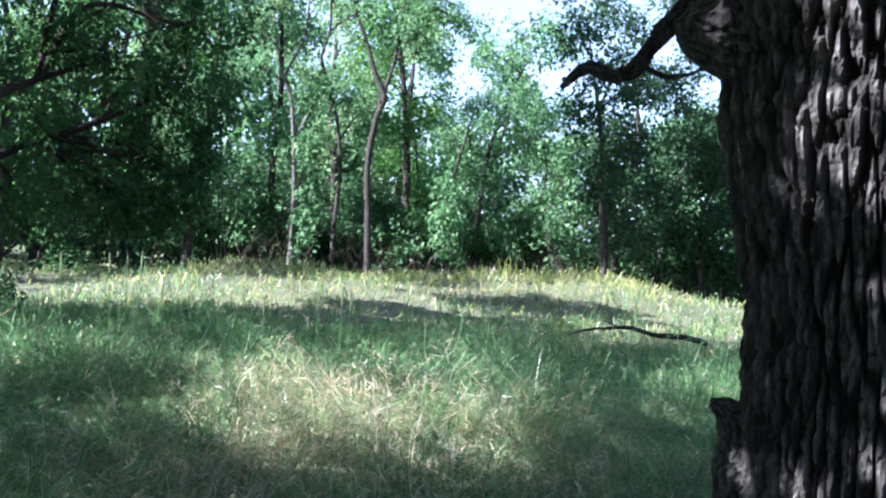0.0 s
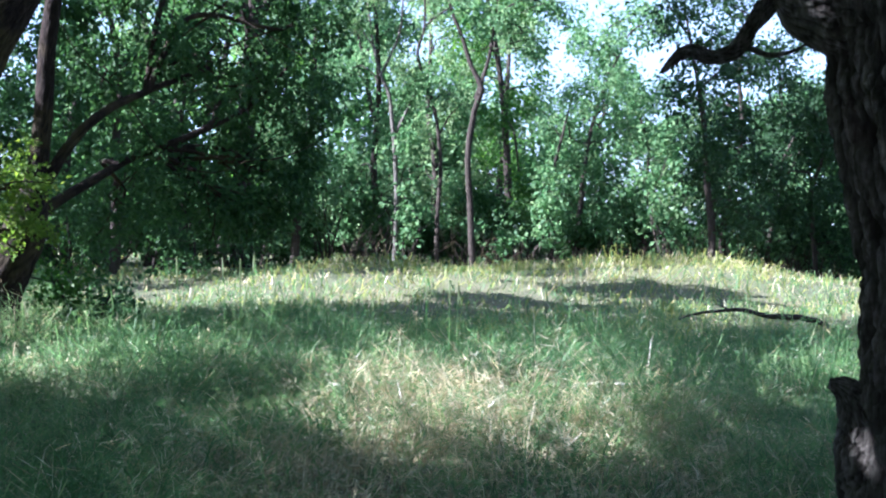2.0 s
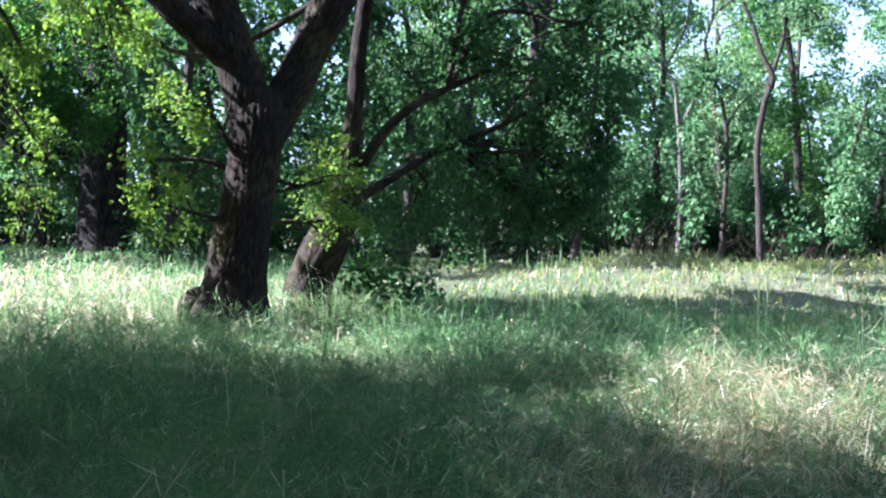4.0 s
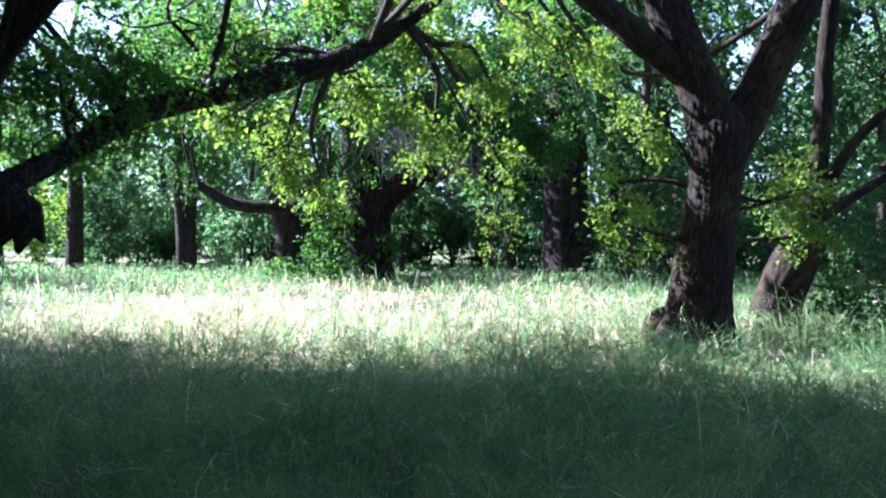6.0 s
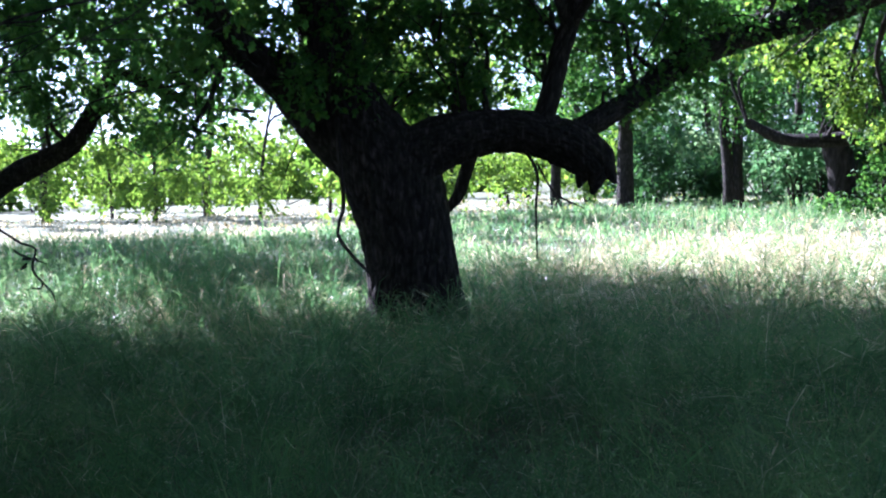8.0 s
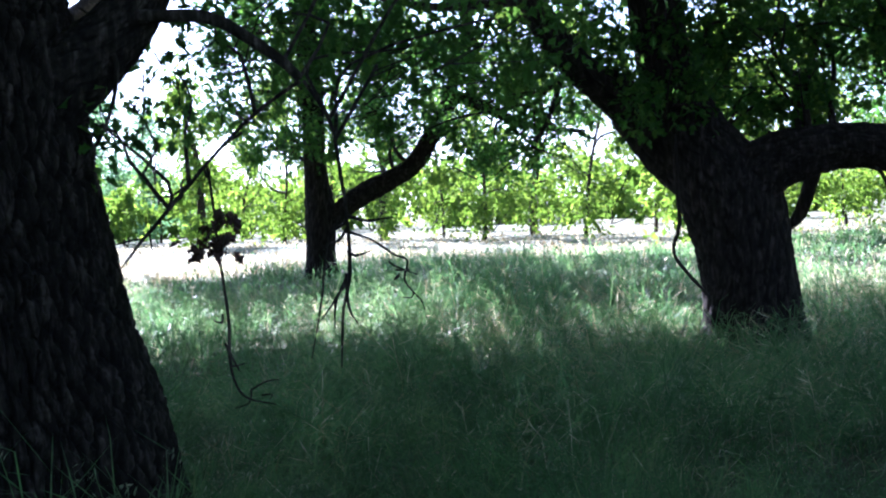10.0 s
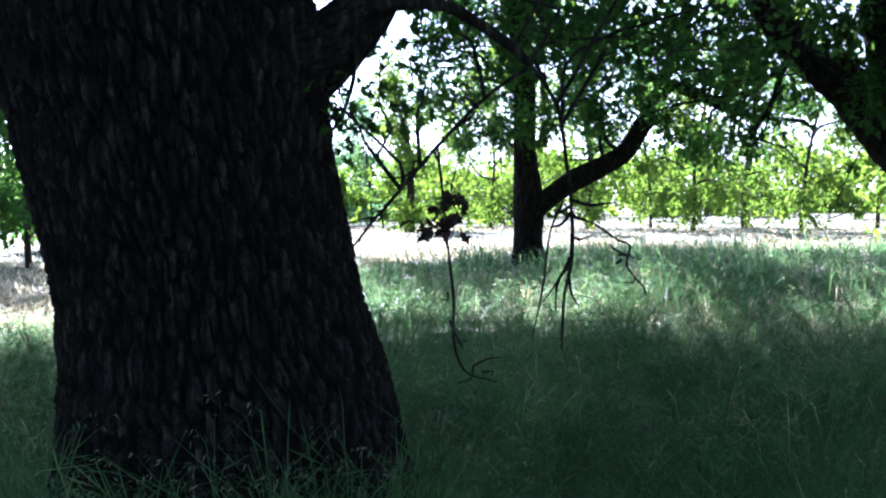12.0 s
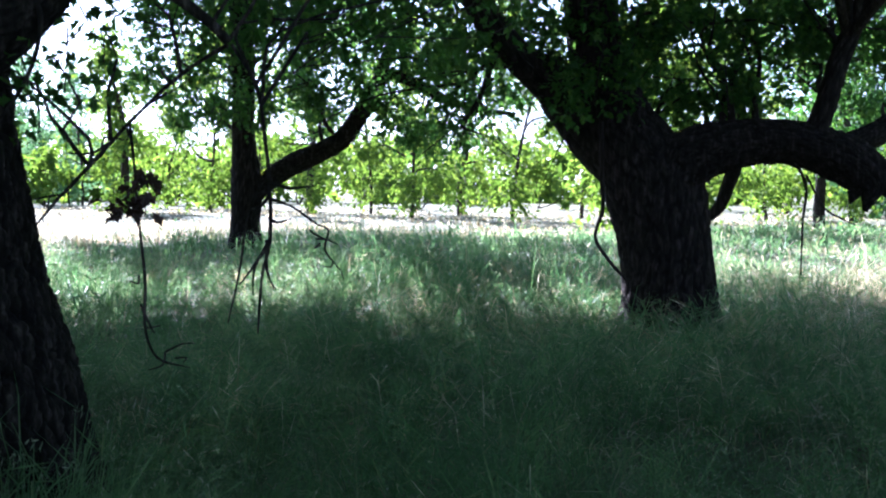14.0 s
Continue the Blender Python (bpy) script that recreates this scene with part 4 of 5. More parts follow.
# the ivy-grown oak at the wood's edge
oak("massive oak with a spreading bright green crown", (-30.3, -1.5, 0),
    [("trunk", [(-30.3, -1.5, -0.3, 0.7), (-30.3, -1.59, 0.37, 0.567), (-30.3, -1.68, 1.52, 0.597), (-30.29, -1.72, 2.38, 0.6), (-30.28, -1.88, 3.24, 0.447), (-30.27, -2.14, 4.67, 0.358), (-30.24, -2.55, 6.95, 0.268), (-30.23, -2.67, 9.63, 0.149)],
      dict(around=60, step=0.12, bark=0.04, cell=(0.12, 0.35), seed=41, flare=0.1)),
     ("limb", [(-30.31, -1.47, 1.9, 0.4), (-30.4, -0.93, 2.49, 0.328), (-30.4, -0.12, 2.96, 0.298), (-30.4, 0.93, 3.1, 0.268), (-30.3, 1.9, 2.8, 0.2), (-30.3, 2.7, 2.7, 0.12)], dict(around=30, step=0.15, bark=0.03, seed=42, knobs=0.1)),
     ("limb", [(-30.28, -1.95, 1.81, 0.268), (-30.2, -2.99, 2.05, 0.209), (-30.07, -4.12, 2.01, 0.179), (-29.92, -5.12, 2.1, 0.149), (-29.77, -5.97, 2.56, 0.119)], dict(around=24, step=0.15, bark=0.02, seed=43, knobs=0.12))],
    [(-29.1, -3.8, 3.9, 1.73, 1.3, 60), (-28.9, -5.1, 4.4, 1.59, 1.3, 60), (-28.8, -2.0, 4.9, 2.27, 1.56, 90), (-28.8, -0.1, 4.5, 1.84, 1.42, 80), (-28.8, 0.9, 3.4, 1.13, 0.85, 30), (-29.2, -2.5, 7.2, 4.61, 1.73, 220),
     (-29.3, 1.6, 5.4, 2.02, 1.73, 80), (-28.6, -3.8, 2.9, 0.85, 0.57, 14), (-28.8, -2.3, 3.2, 0.99, 0.71, 20), (-29.2, 2.8, 3.9, 1.73, 1.59, 70), (-29.6, -6.8, 5.7, 1.79, 1.49, 70)],
    BARK_SHADED, OAK_LEAF, 25, per=26, size=0.135, sprig=0.5, density=1.4, hollow=0.3)

ivy = thing("ivy", (-29.2, -2.6, 0), "leafy ivy and bramble growing at the foot of an oak", "shrub")
part("foliage", leaf_mesh("foliage", [(-29.2, -2.6, 0.5, 1.01, 0.65, 60), (-28.8, -3.6, 0.4, 0.86, 0.49, 44), (-29.4, -2.8, 1.5, 0.8, 1.02, 50), (-29.7, -2.1, 1.8, 0.37, 1.61, 34), (-29.7, -1.1, 1.1, 0.26, 0.88, 14)],
                         14, 0.13, OAK_LEAF, 26), ivy)
mains, twigs = branchlets([(-29.2, -2.6, 0.9, 0.9, 0.65, 1), (-28.8, -3.6, 0.7, 0.8, 0.5, 1), (-29.7, -2.1, 2.4, 0.3, 1.4, 1)], [(-29.3, -2.5, 0.0)], 27, thick=0.03)
tagged(part("stem_work", tubes_mesh("stem_work", mains + twigs, BARK_DARK), ivy), kind="stuff")

oak("old forked oak half hidden in foliage", (-33.1, -4.15, 0),
    [("trunk", [(-33.09, -4.15, -0.3, 0.42), (-33.1, -4.09, 1.09, 0.361), (-33.07, -4.28, 2.21, 0.394), (-33.06, -4.43, 3.17, 0.263), (-33.02, -4.73, 4.3, 0.197), (-33.01, -4.79, 6.04, 0.131)], dict(around=40, step=0.15, bark=0.03, seed=44)),
     ("limb", [(-33.08, -4.21, 2.05, 0.263), (-33.18, -3.35, 2.82, 0.23), (-33.21, -3.04, 3.6, 0.23), (-33.17, -3.41, 5.03, 0.164)], dict(around=24, step=0.15, seed=45))],
    [(-33.5, -5.5, 5.0, 2.0, 1.2, 70), (-34, -3.0, 6.0, 2.4, 1.5, 90), (-34, -7.0, 5.5, 2.0, 1.5, 70)], BARK_DARK, WOOD_LEAF, 28, per=18, size=0.18, sprig=0.5, shade_canopy=[(-33.0, -7.0, 9.5, 2.6, 1.0, 110), (-31.0, -5.2, 9.3, 2.4, 1.0, 100), (-35.0, -4.0, 9.5, 2.6, 1.0, 100)])

oak("great dark oak trunk deep in the wood's edge", (-34.3, 4.1, 0),
    [("trunk", [(-34.3, 4.1, -0.2, 0.8), (-34.3, 4.0, 1.9, 0.66), (-34.3, 4.0, 4.1, 0.6), (-34.3, 3.9, 5.7, 0.44), (-34.3, 3.7, 7.7, 0.25), (-34.2, 3.5, 10, 0.12)], dict(around=40, step=0.15, bark=0.03, cell=(0.12, 0.35), seed=46, flare=0.15)),
     ("limb", [(-34.3, 3.95, 4.6, 0.28), (-34.2, 4.9, 4.8, 0.22), (-34.0, 5.9, 4.7, 0.18), (-33.9, 6.6, 5.2, 0.12), (-33.6, 7.6, 6.2, 0.06)], dict(around=24, step=0.15, bark=0.02, seed=47, knobs=0.12)),
     ("limb", [(-34.3, 3.9, 5.0, 0.28), (-34.4, 3.1, 5.1, 0.22), (-34.4, 2.4, 5.7, 0.16), (-34.5, 1.6, 6.2, 0.08)], dict(around=24, step=0.15, bark=0.02, seed=48, knobs=0.12))],
    [(-33.5, 1.7, 6.4, 1.5, 1.0, 60), (-33.3, 3.6, 6.9, 1.6, 1.1, 70), (-33.1, 5.3, 6.6, 1.5, 1.0, 60), (-32.8, 6.8, 7.0, 1.6, 1.0, 60), (-33.2, 4.7, 5.5, 1.2, 0.7, 34), (-33.4, 2.7, 5.5, 1.2, 0.7, 34), (-32.4, 8.5, 7.1, 1.6, 1.2, 60),
     (-33.3, 4.0, 8.5, 2.4, 1.2, 90), (-32.6, 7.5, 8.8, 2.4, 1.3, 90), (-32.9, 6.0, 3.6, 0.9, 0.6, 20), (-35.4, 1.3, 3.4, 1.1, 1.0, 60), (-35.9, 0.2, 5.2, 1.4, 1.0, 70), (-36.6, -1.4, 7.4, 1.5, 1.0, 70)], BARK_SHADED, OAK_LEAF, 38, per=20, size=0.16, sprig=0.5)

# the oak in the open field
oak("field oak with a long low limb", (-14.46, -16.36, 0.25),
    [("trunk", [(-14.46, -16.36, 0.0, 0.36), (-14.45, -16.37, 0.68, 0.268), (-14.46, -16.36, 1.43, 0.28), (-14.42, -16.4, 2.39, 0.204), (-14.42, -16.39, 3.45, 0.204), (-14.36, -16.45, 4.73, 0.193), (-14.25, -16.55, 6.43, 0.15), (-14.22, -16.57, 8.22, 0.086)],
      dict(around=60, step=0.08, bark=0.025, seed=51, flare=0.2)),
     ("limb", [(-14.5, -16.3, 1.2, 0.17), (-14.9, -15.95, 1.66, 0.183), (-15.28, -15.59, 1.95, 0.183), (-15.71, -15.15, 2.28, 0.161), (-15.94, -14.9, 2.73, 0.15), (-16.15, -14.67, 3.25, 0.14), (-16.32, -14.48, 3.53, 0.118), (-16.68, -14.05, 3.33, 0.097),
               (-17.18, -13.42, 2.95, 0.064), (-17.8, -12.6, 2.8, 0.03)], dict(around=40, step=0.05, bark=0.03, cell=(0.06, 0.15), seed=52, knobs=0.2)),
     ("limb", [(-16.16, -14.66, 3.25, 0.129), (-16.28, -14.52, 3.82, 0.118), (-16.45, -14.32, 4.44, 0.097), (-16.55, -14.21, 5.47, 0.064)], dict(around=24, step=0.1, bark=0.01, seed=53))],
    [(-14.1, -16.6, 4.9, 1.6, 0.96, 60), (-14.9, -15.1, 4.5, 1.36, 0.94, 60), (-15.7, -13.5, 4.2, 1.22, 0.82, 40), (-13.2, -17.3, 4.1, 0.75, 0.96, 20), (-13.6, -16.3, 3.0, 0.94, 0.73, 24), (-15.2, -15.5, 3.4, 0.86, 0.64, 20),
     (-16.6, -12.4, 3.3, 1.22, 0.6, 24), (-15.8, -18.6, 6.4, 1.8, 0.8, 60), (-16.5, -13.3, 5.8, 2.09, 1.0, 70), (-17.3, -13.9, 2.4, 1.2, 0.44, 16), (-13.5, -14.5, 8.5, 3.5, 1.6, 150),
     (-13.4, -17.2, 3.6, 0.85, 0.6, 24), (-14.3, -17.7, 2.8, 0.68, 0.48, 18), (-13.7, -16.2, 4.0, 0.85, 0.6, 24), (-13.3, -17.3, 4.9, 0.94, 0.66, 26), (-16.1, -16.0, 2.9, 0.77, 0.54, 20), (-15.9, -14.9, 3.4, 0.85, 0.6, 24),
     (-16.1, -16.8, 3.6, 0.77, 0.54, 20), (-15.6, -13.7, 2.9, 0.68, 0.48, 18), (-16.0, -13.2, 3.8, 0.94, 0.66, 28), (-14.0, -16.7, 5.0, 0.94, 0.66, 28), (-15.1, -15.7, 4.5, 0.94, 0.66, 28), (-16.0, -14.7, 4.4, 0.94, 0.66, 28),
     (-16.6, -14.0, 2.5, 0.51, 0.36, 14), (-13.5, -15.1, 2.9, 0.59, 0.42, 16)],
    BARK_SHADED, OAK_LEAF, 29, per=20, size=0.115, sprig=0.4, density=1.3, wavy=True, shade_canopy=spreading(lambda x, y: y <= -12, 2, 6.6))

# short spurs on the bare hanging twigs of the near oak
def spurs(line, count, seed, reach=0.12):
    r = np.random.RandomState(seed)
    s = spread(line, 0.02)
    out = []
    for _ in range(count):
        p = s[r.randint(len(s) // 4, len(s))]
        d = r.normal(size=3) * (1, 1, 0.7) + (0, 0, -0.25)
        d = d / np.linalg.norm(d) * reach * r.uniform(0.4, 1.3)
        k = r.normal(size=3) * 0.02
        out.append(("spur", [(*p[:3], p[3] * 0.6), (*(p[:3] + d * 0.5 + k), p[3] * 0.5), (*(p[:3] + d), 0.002)], dict(around=6, step=0.02, knobs=0.3, seed=seed)))
    return out


DANGLING = (spurs([(-2.86, -3.39, 1.97, 0.011), (-2.61, -3.6, 1.7, 0.009), (-2.34, -3.79, 1.32, 0.006)], 9, 1) + spurs([(-2.62, -3.59, 1.36, 0.008), (-2.64, -3.58, 0.96, 0.008), (-2.76, -3.48, 0.81, 0.005)], 6, 2)
            + spurs([(-2.93, -3.32, 1.83, 0.012), (-2.97, -3.29, 1.46, 0.012), (-2.95, -3.31, 1.13, 0.008)], 7, 3, 0.2) + spurs([(-3.03, -3.23, 1.39, 0.008), (-3.14, -3.12, 1.18, 0.006)], 5, 4))

# the near oak that leans over the meadow
oak("huge dark oak trunk leaning over shaded grass", (-2.06, -4.3, 0),
    [("trunk", [(-2.082, -4.283, -0.1, 0.76), (-2.082, -4.283, 0.36, 0.66), (-2.072, -4.283, 0.6, 0.62), (-2.052, -4.293, 0.81, 0.595), (-2.022, -4.303, 1.03, 0.56), (-1.992, -4.323, 1.29, 0.546), (-1.932, -4.343, 1.62, 0.552), (-1.892, -4.363, 1.9, 0.568), (-1.842, -4.393, 2.2, 0.595), (-1.802, -4.403, 2.54, 0.564), (-1.782, -4.413, 2.8, 0.53)],
      dict(around=440, step=0.012, bark=0.032, cell=(0.042, 0.15), seed=61, flare=0.2, knobs=0.05, twist=0.22, rough=0.0018, split=0.36)),
     ("upper_trunk", [(-1.77, -4.43, 2.75, 0.56), (-1.6, -4.5, 4.5, 0.38), (-1.4, -4.7, 7, 0.2)], dict(around=40, step=0.1, bark=0.03, seed=69)),
     ("limb", [(-1.95, -4.15, 1.84, 0.3), (-2.1, -4.05, 1.92, 0.23), (-2.19, -4.0, 1.97, 0.175), (-2.32, -3.92, 2.07, 0.13), (-2.41, -3.86, 2.17, 0.108), (-2.5, -3.8, 2.33, 0.09), (-2.55, -3.77, 2.57, 0.081), (-2.62, -3.71, 2.94, 0.06), (-2.9, -3.6, 3.8, 0.04)],
      dict(around=80, step=0.02, bark=0.02, cell=(0.04, 0.1), seed=62, knobs=0.14)),
     ("branch", [(-2.4, -3.85, 2.2, 0.03), (-2.46, -3.71, 2.21, 0.023), (-2.63, -3.59, 2.2, 0.023), (-2.74, -3.5, 2.12, 0.021), (-2.82, -3.43, 2.04, 0.019), (-2.86, -3.39, 1.98, 0.017)], dict(around=12, step=0.03, knobs=0.2, seed=63)),
     ("twig", [(-2.86, -3.39, 1.97, 0.0079), (-2.74, -3.5, 1.86, 0.0072), (-2.61, -3.6, 1.7, 0.0065), (-2.49, -3.69, 1.53, 0.0065), (-2.4, -3.75, 1.41, 0.0058), (-2.34, -3.79, 1.32, 0.0029)], dict(around=8, step=0.02, knobs=0.3, seed=64)),
     ("twig", [(-2.6, -3.61, 1.69, 0.0058), (-2.61, -3.6, 1.55, 0.0050), (-2.62, -3.59, 1.36, 0.0050), (-2.64, -3.58, 1.13, 0.0058), (-2.64, -3.58, 0.96, 0.0058), (-2.67, -3.55, 0.85, 0.0043), (-2.76, -3.48, 0.81, 0.0022)], dict(around=8, step=0.02, knobs=0.3, seed=65)),
     ("twig", [(-2.87, -3.38, 1.97, 0.0068), (-2.93, -3.32, 1.83, 0.0068), (-2.95, -3.3, 1.67, 0.0068), (-2.97, -3.29, 1.46, 0.0068), (-2.97, -3.29, 1.27, 0.0068), (-2.95, -3.31, 1.13, 0.0058), (-2.94, -3.32, 0.93, 0.0029)], dict(around=8, step=0.02, knobs=0.3, seed=66)),
     ("twig", [(-2.97, -3.28, 1.42, 0.0058), (-3.03, -3.23, 1.39, 0.0043), (-3.09, -3.17, 1.33, 0.0043), (-3.12, -3.14, 1.31, 0.0043), (-3.11, -3.15, 1.24, 0.0043), (-3.14, -3.12, 1.18, 0.0022)], dict(around=8, step=0.02, knobs=0.3, seed=67)),
     ("twig", [(-2.95, -3.31, 1.48, 0.0043), (-2.91, -3.34, 1.36, 0.0043), (-2.89, -3.36, 1.17, 0.0043), (-2.86, -3.39, 0.97, 0.0022)], dict(around=8, step=0.02, knobs=0.3, seed=68)),
     ("twig", [(-2.36, -3.84, 2.14, 0.0101), (-2.36, -3.78, 2.05, 0.0094), (-2.35, -3.78, 1.94, 0.0079), (-2.31, -3.81, 1.8, 0.0072), (-2.23, -3.86, 1.66, 0.0036)], dict(around=8, step=0.02, knobs=0.3, seed=70))] + DANGLING,
    [(-2.34, -3.9, 1.86, 0.1, 0.07, 4), (-2.44, -3.84, 1.93, 0.08, 0.06, 3), (-2.58, -3.75, 2.05, 0.07, 0.18, 7), (-2.28, -3.95, 1.86, 0.05, 0.05, 2), (-2.9, -3.9, 2.36, 0.25, 0.1, 12), (-3.4, -3.9, 2.35, 0.3, 0.18, 26), (-3.9, -3.8, 2.32, 0.36, 0.22, 30),
     (-4.4, -3.7, 2.35, 0.36, 0.25, 26), (-3.9, -3.9, 2.15, 0.26, 0.13, 12), (-3.7, -3.9, 2.9, 0.85, 0.2, 44), (-5.0, -3.7, 2.5, 0.36, 0.3, 16), (-4.0, -4.0, 3.6, 1.6, 0.5, 90), (-2.5, -4.5, 5.5, 2.8, 1.2, 240)],
    BARK_PLATED, OAK_LEAF, 30, per=11, size=0.06, lobed=True, sprig=0.26, density=1.0, shade_canopy=spreading(lambda x, y: y > -12 and x >= -4.5, 3) + TRUNK_SHADE, thick=0.008)


# ---- the wood ----
def wood_tree(place, height, width, seed, leaf, bark, label, group, per=12, size=0.22, sprigs=150, bare=0.25, lean=0.12, name="woodland_tree", stout=0.0):
    r = np.random.RandomState(seed)
    x, y = place
    z = float(ground_z(np.float64(x), np.float64(y)))
    tree = thing(name, (x, y, z), label, "tree", group)
    rad = stout or 0.03 + height * 0.01
    lx, ly = r.normal(size=2) * lean * height
    spine = [(x + lx * f * f + r.normal() * 0.03 * height * f, y + ly * f * f + r.normal() * 0.03 * height * f, z - 0.2 + height * f, rad * (1 - f * 0.85)) for f in (0, 0.15, 0.32, 0.5, 0.7, 0.92)]
    v, f, _ = tube(spine, around=12, step=0.35, bark=0.02, cell=(0.12, 0.4), seed=seed)
    part("trunk", raw_mesh("trunk", v, f, bark, smooth=True), tree)
    blobs = []
    k = 9
    for i in range(k):
        f = bare + (1 - bare) * (i + 0.5) / k
        spread_w = width * (0.55 + 0.5 * math.sin(math.pi * min(1, (f - bare) / (1 - bare) * 0.85 + 0.12)))
        a = i * 2.4 + r.uniform(0, 1)
        s = spine[min(5, int(f * 5.4))]
        d = spread_w * r.uniform(0.25, 0.62)
        blobs.append((s[0] + math.cos(a) * d, s[1] + math.sin(a) * d, z + height * f, width * r.uniform(0.3, 0.48), height * r.uniform(0.07, 0.12), sprigs // k))
    mains, twigs = branchlets(blobs, spread(spine, 0.5)[3:], seed, thick=0.07, fine=2, sides=4)
    tagged(part("branch_work", tubes_mesh("branch_work", mains + twigs, bark), tree), kind="stuff")
    part("crown", leaf_mesh("crown", blobs, per, size * 1.14, leaf, seed, sprig=0.7, droop=0.3, hollow=0.35), tree)
    return tree


def around(az, d):
    return -0.3 - math.sin(radians(az)) * d, math.cos(radians(az)) * d


# azimuth, distance, height, crown half width
WOOD = [(39.3, 33, 8.6, 2.0), (36.8, 38, 6.0, 2.4), (22, 40, 13, 3.2), (27, 37, 12, 3.2), (31, 33, 7.5, 2.6), (34.5, 36, 6.0, 2.4), (38.8, 41, 10.6, 1.9), (36.2, 42, 9.2, 2.0), (42.5, 41, 7.0, 2.6), (46, 40, 9.6, 2.6),
        (49.5, 42, 14, 2.6), (53, 44, 13, 2.4), (56, 41, 12.5, 2.6), (60, 39, 13, 2.8), (63.5, 38, 14, 3), (67, 40, 14, 3)]
r = np.random.RandomState(77)
for i, (az, d, h, w) in enumerate(WOOD):
    wood_tree(around(az, d), h, w, 100 + i, SHADOWED_LEAF if az < 41.5 else (WOOD_LEAF, WOOD_LEAF, OAK_LEAF, PALE_LEAF)[i % 4], BARK_DARK, "tree at the wood's edge with leaves darkened for shade" if az < 41.5 else "slender woodland tree with airy green foliage", "trees of the wood", sprigs=420, bare=0.16, size=0.15)
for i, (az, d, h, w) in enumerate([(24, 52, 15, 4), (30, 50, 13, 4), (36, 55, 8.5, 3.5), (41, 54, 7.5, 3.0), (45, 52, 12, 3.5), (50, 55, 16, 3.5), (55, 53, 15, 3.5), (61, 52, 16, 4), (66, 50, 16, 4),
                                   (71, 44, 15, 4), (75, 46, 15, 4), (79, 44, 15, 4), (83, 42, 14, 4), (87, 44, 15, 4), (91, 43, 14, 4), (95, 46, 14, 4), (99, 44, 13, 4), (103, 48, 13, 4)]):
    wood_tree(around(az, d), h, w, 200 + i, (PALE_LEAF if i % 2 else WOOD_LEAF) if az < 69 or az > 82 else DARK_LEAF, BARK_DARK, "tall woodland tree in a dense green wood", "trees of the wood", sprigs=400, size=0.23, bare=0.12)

wood_tree(around(91.5, 39), 11, 3.2, 240, DARK_LEAF, BARK_DARK, "tall woodland tree in a dense green wood", "trees of the wood", sprigs=330, size=0.3, bare=0.15)

def slender_tree(place, label, lines, blobs, bark, leaf, seed):
    x, y = place
    z = float(ground_z(np.float64(x), np.float64(y)))
    tree = thing("woodland_tree", (x, y, z), label, "tree", "trees of the wood")
    lines[0].insert(0, (x, y, z - 0.2, lines[0][0][3] * 1.2))
    for k, line in enumerate(lines):
        line = [(a, b, c, d * 0.46) for a, b, c, d in line]
        v, f, _ = tube(line, around=12, step=0.2, bark=0.02, cell=(0.1, 0.3), seed=seed + k, knobs=0.08)
        part("trunk" if k == 0 else "limb", raw_mesh("trunk" if k == 0 else "limb", v, f, bark, smooth=True), tree)
    mains, twigs = branchlets(blobs, [p for line in lines for p in line[3:]] + [lines[0][-1]], seed, thick=0.05, fine=3, sides=4)
    tagged(part("branch_work", tubes_mesh("branch_work", mains + twigs, bark), tree), kind="stuff")
    part("crown", leaf_mesh("crown", blobs, 16, 0.14, leaf, seed, sprig=0.5, hollow=0.3), tree)


slender_tree((-28.83, 23.04), "slender tree with a dark bare stem leaning over the wood",
    [[(-28.83, 23.04, 0.66, 0.240), (-28.89, 22.97, 2.10, 0.220), (-28.96, 22.88, 3.90, 0.200), (-28.85, 23.02, 5.35, 0.200), (-28.72, 23.18, 6.04, 0.190), (-28.94, 22.91, 6.75, 0.160), (-29.14, 22.65, 7.70, 0.130), (-29.37, 22.34, 8.65, 0.110), (-29.50, 22.17, 9.79, 0.090)],
     [(-28.83, 23.05, 5.71, 0.150), (-28.70, 23.22, 6.44, 0.120), (-28.57, 23.37, 7.17, 0.100), (-28.48, 23.48, 8.26, 0.070), (-28.39, 23.59, 9.71, 0.050)],
     [(-28.57, 23.37, 7.21, 0.060), (-28.01, 24.05, 7.57, 0.040), (-27.41, 24.73, 7.68, 0.020)]],
    [(-28.48, 23.48, 8.26, 1.0, 0.7, 50), (-27.77, 24.33, 7.41, 0.9, 0.6, 40), (-29.38, 22.33, 9.08, 0.8, 0.5, 30), (-27.31, 24.84, 8.70, 1.0, 0.7, 50), (-28.04, 24.01, 9.38, 1.0, 0.6, 40)], BARK_DARK, WOOD_LEAF, 601)
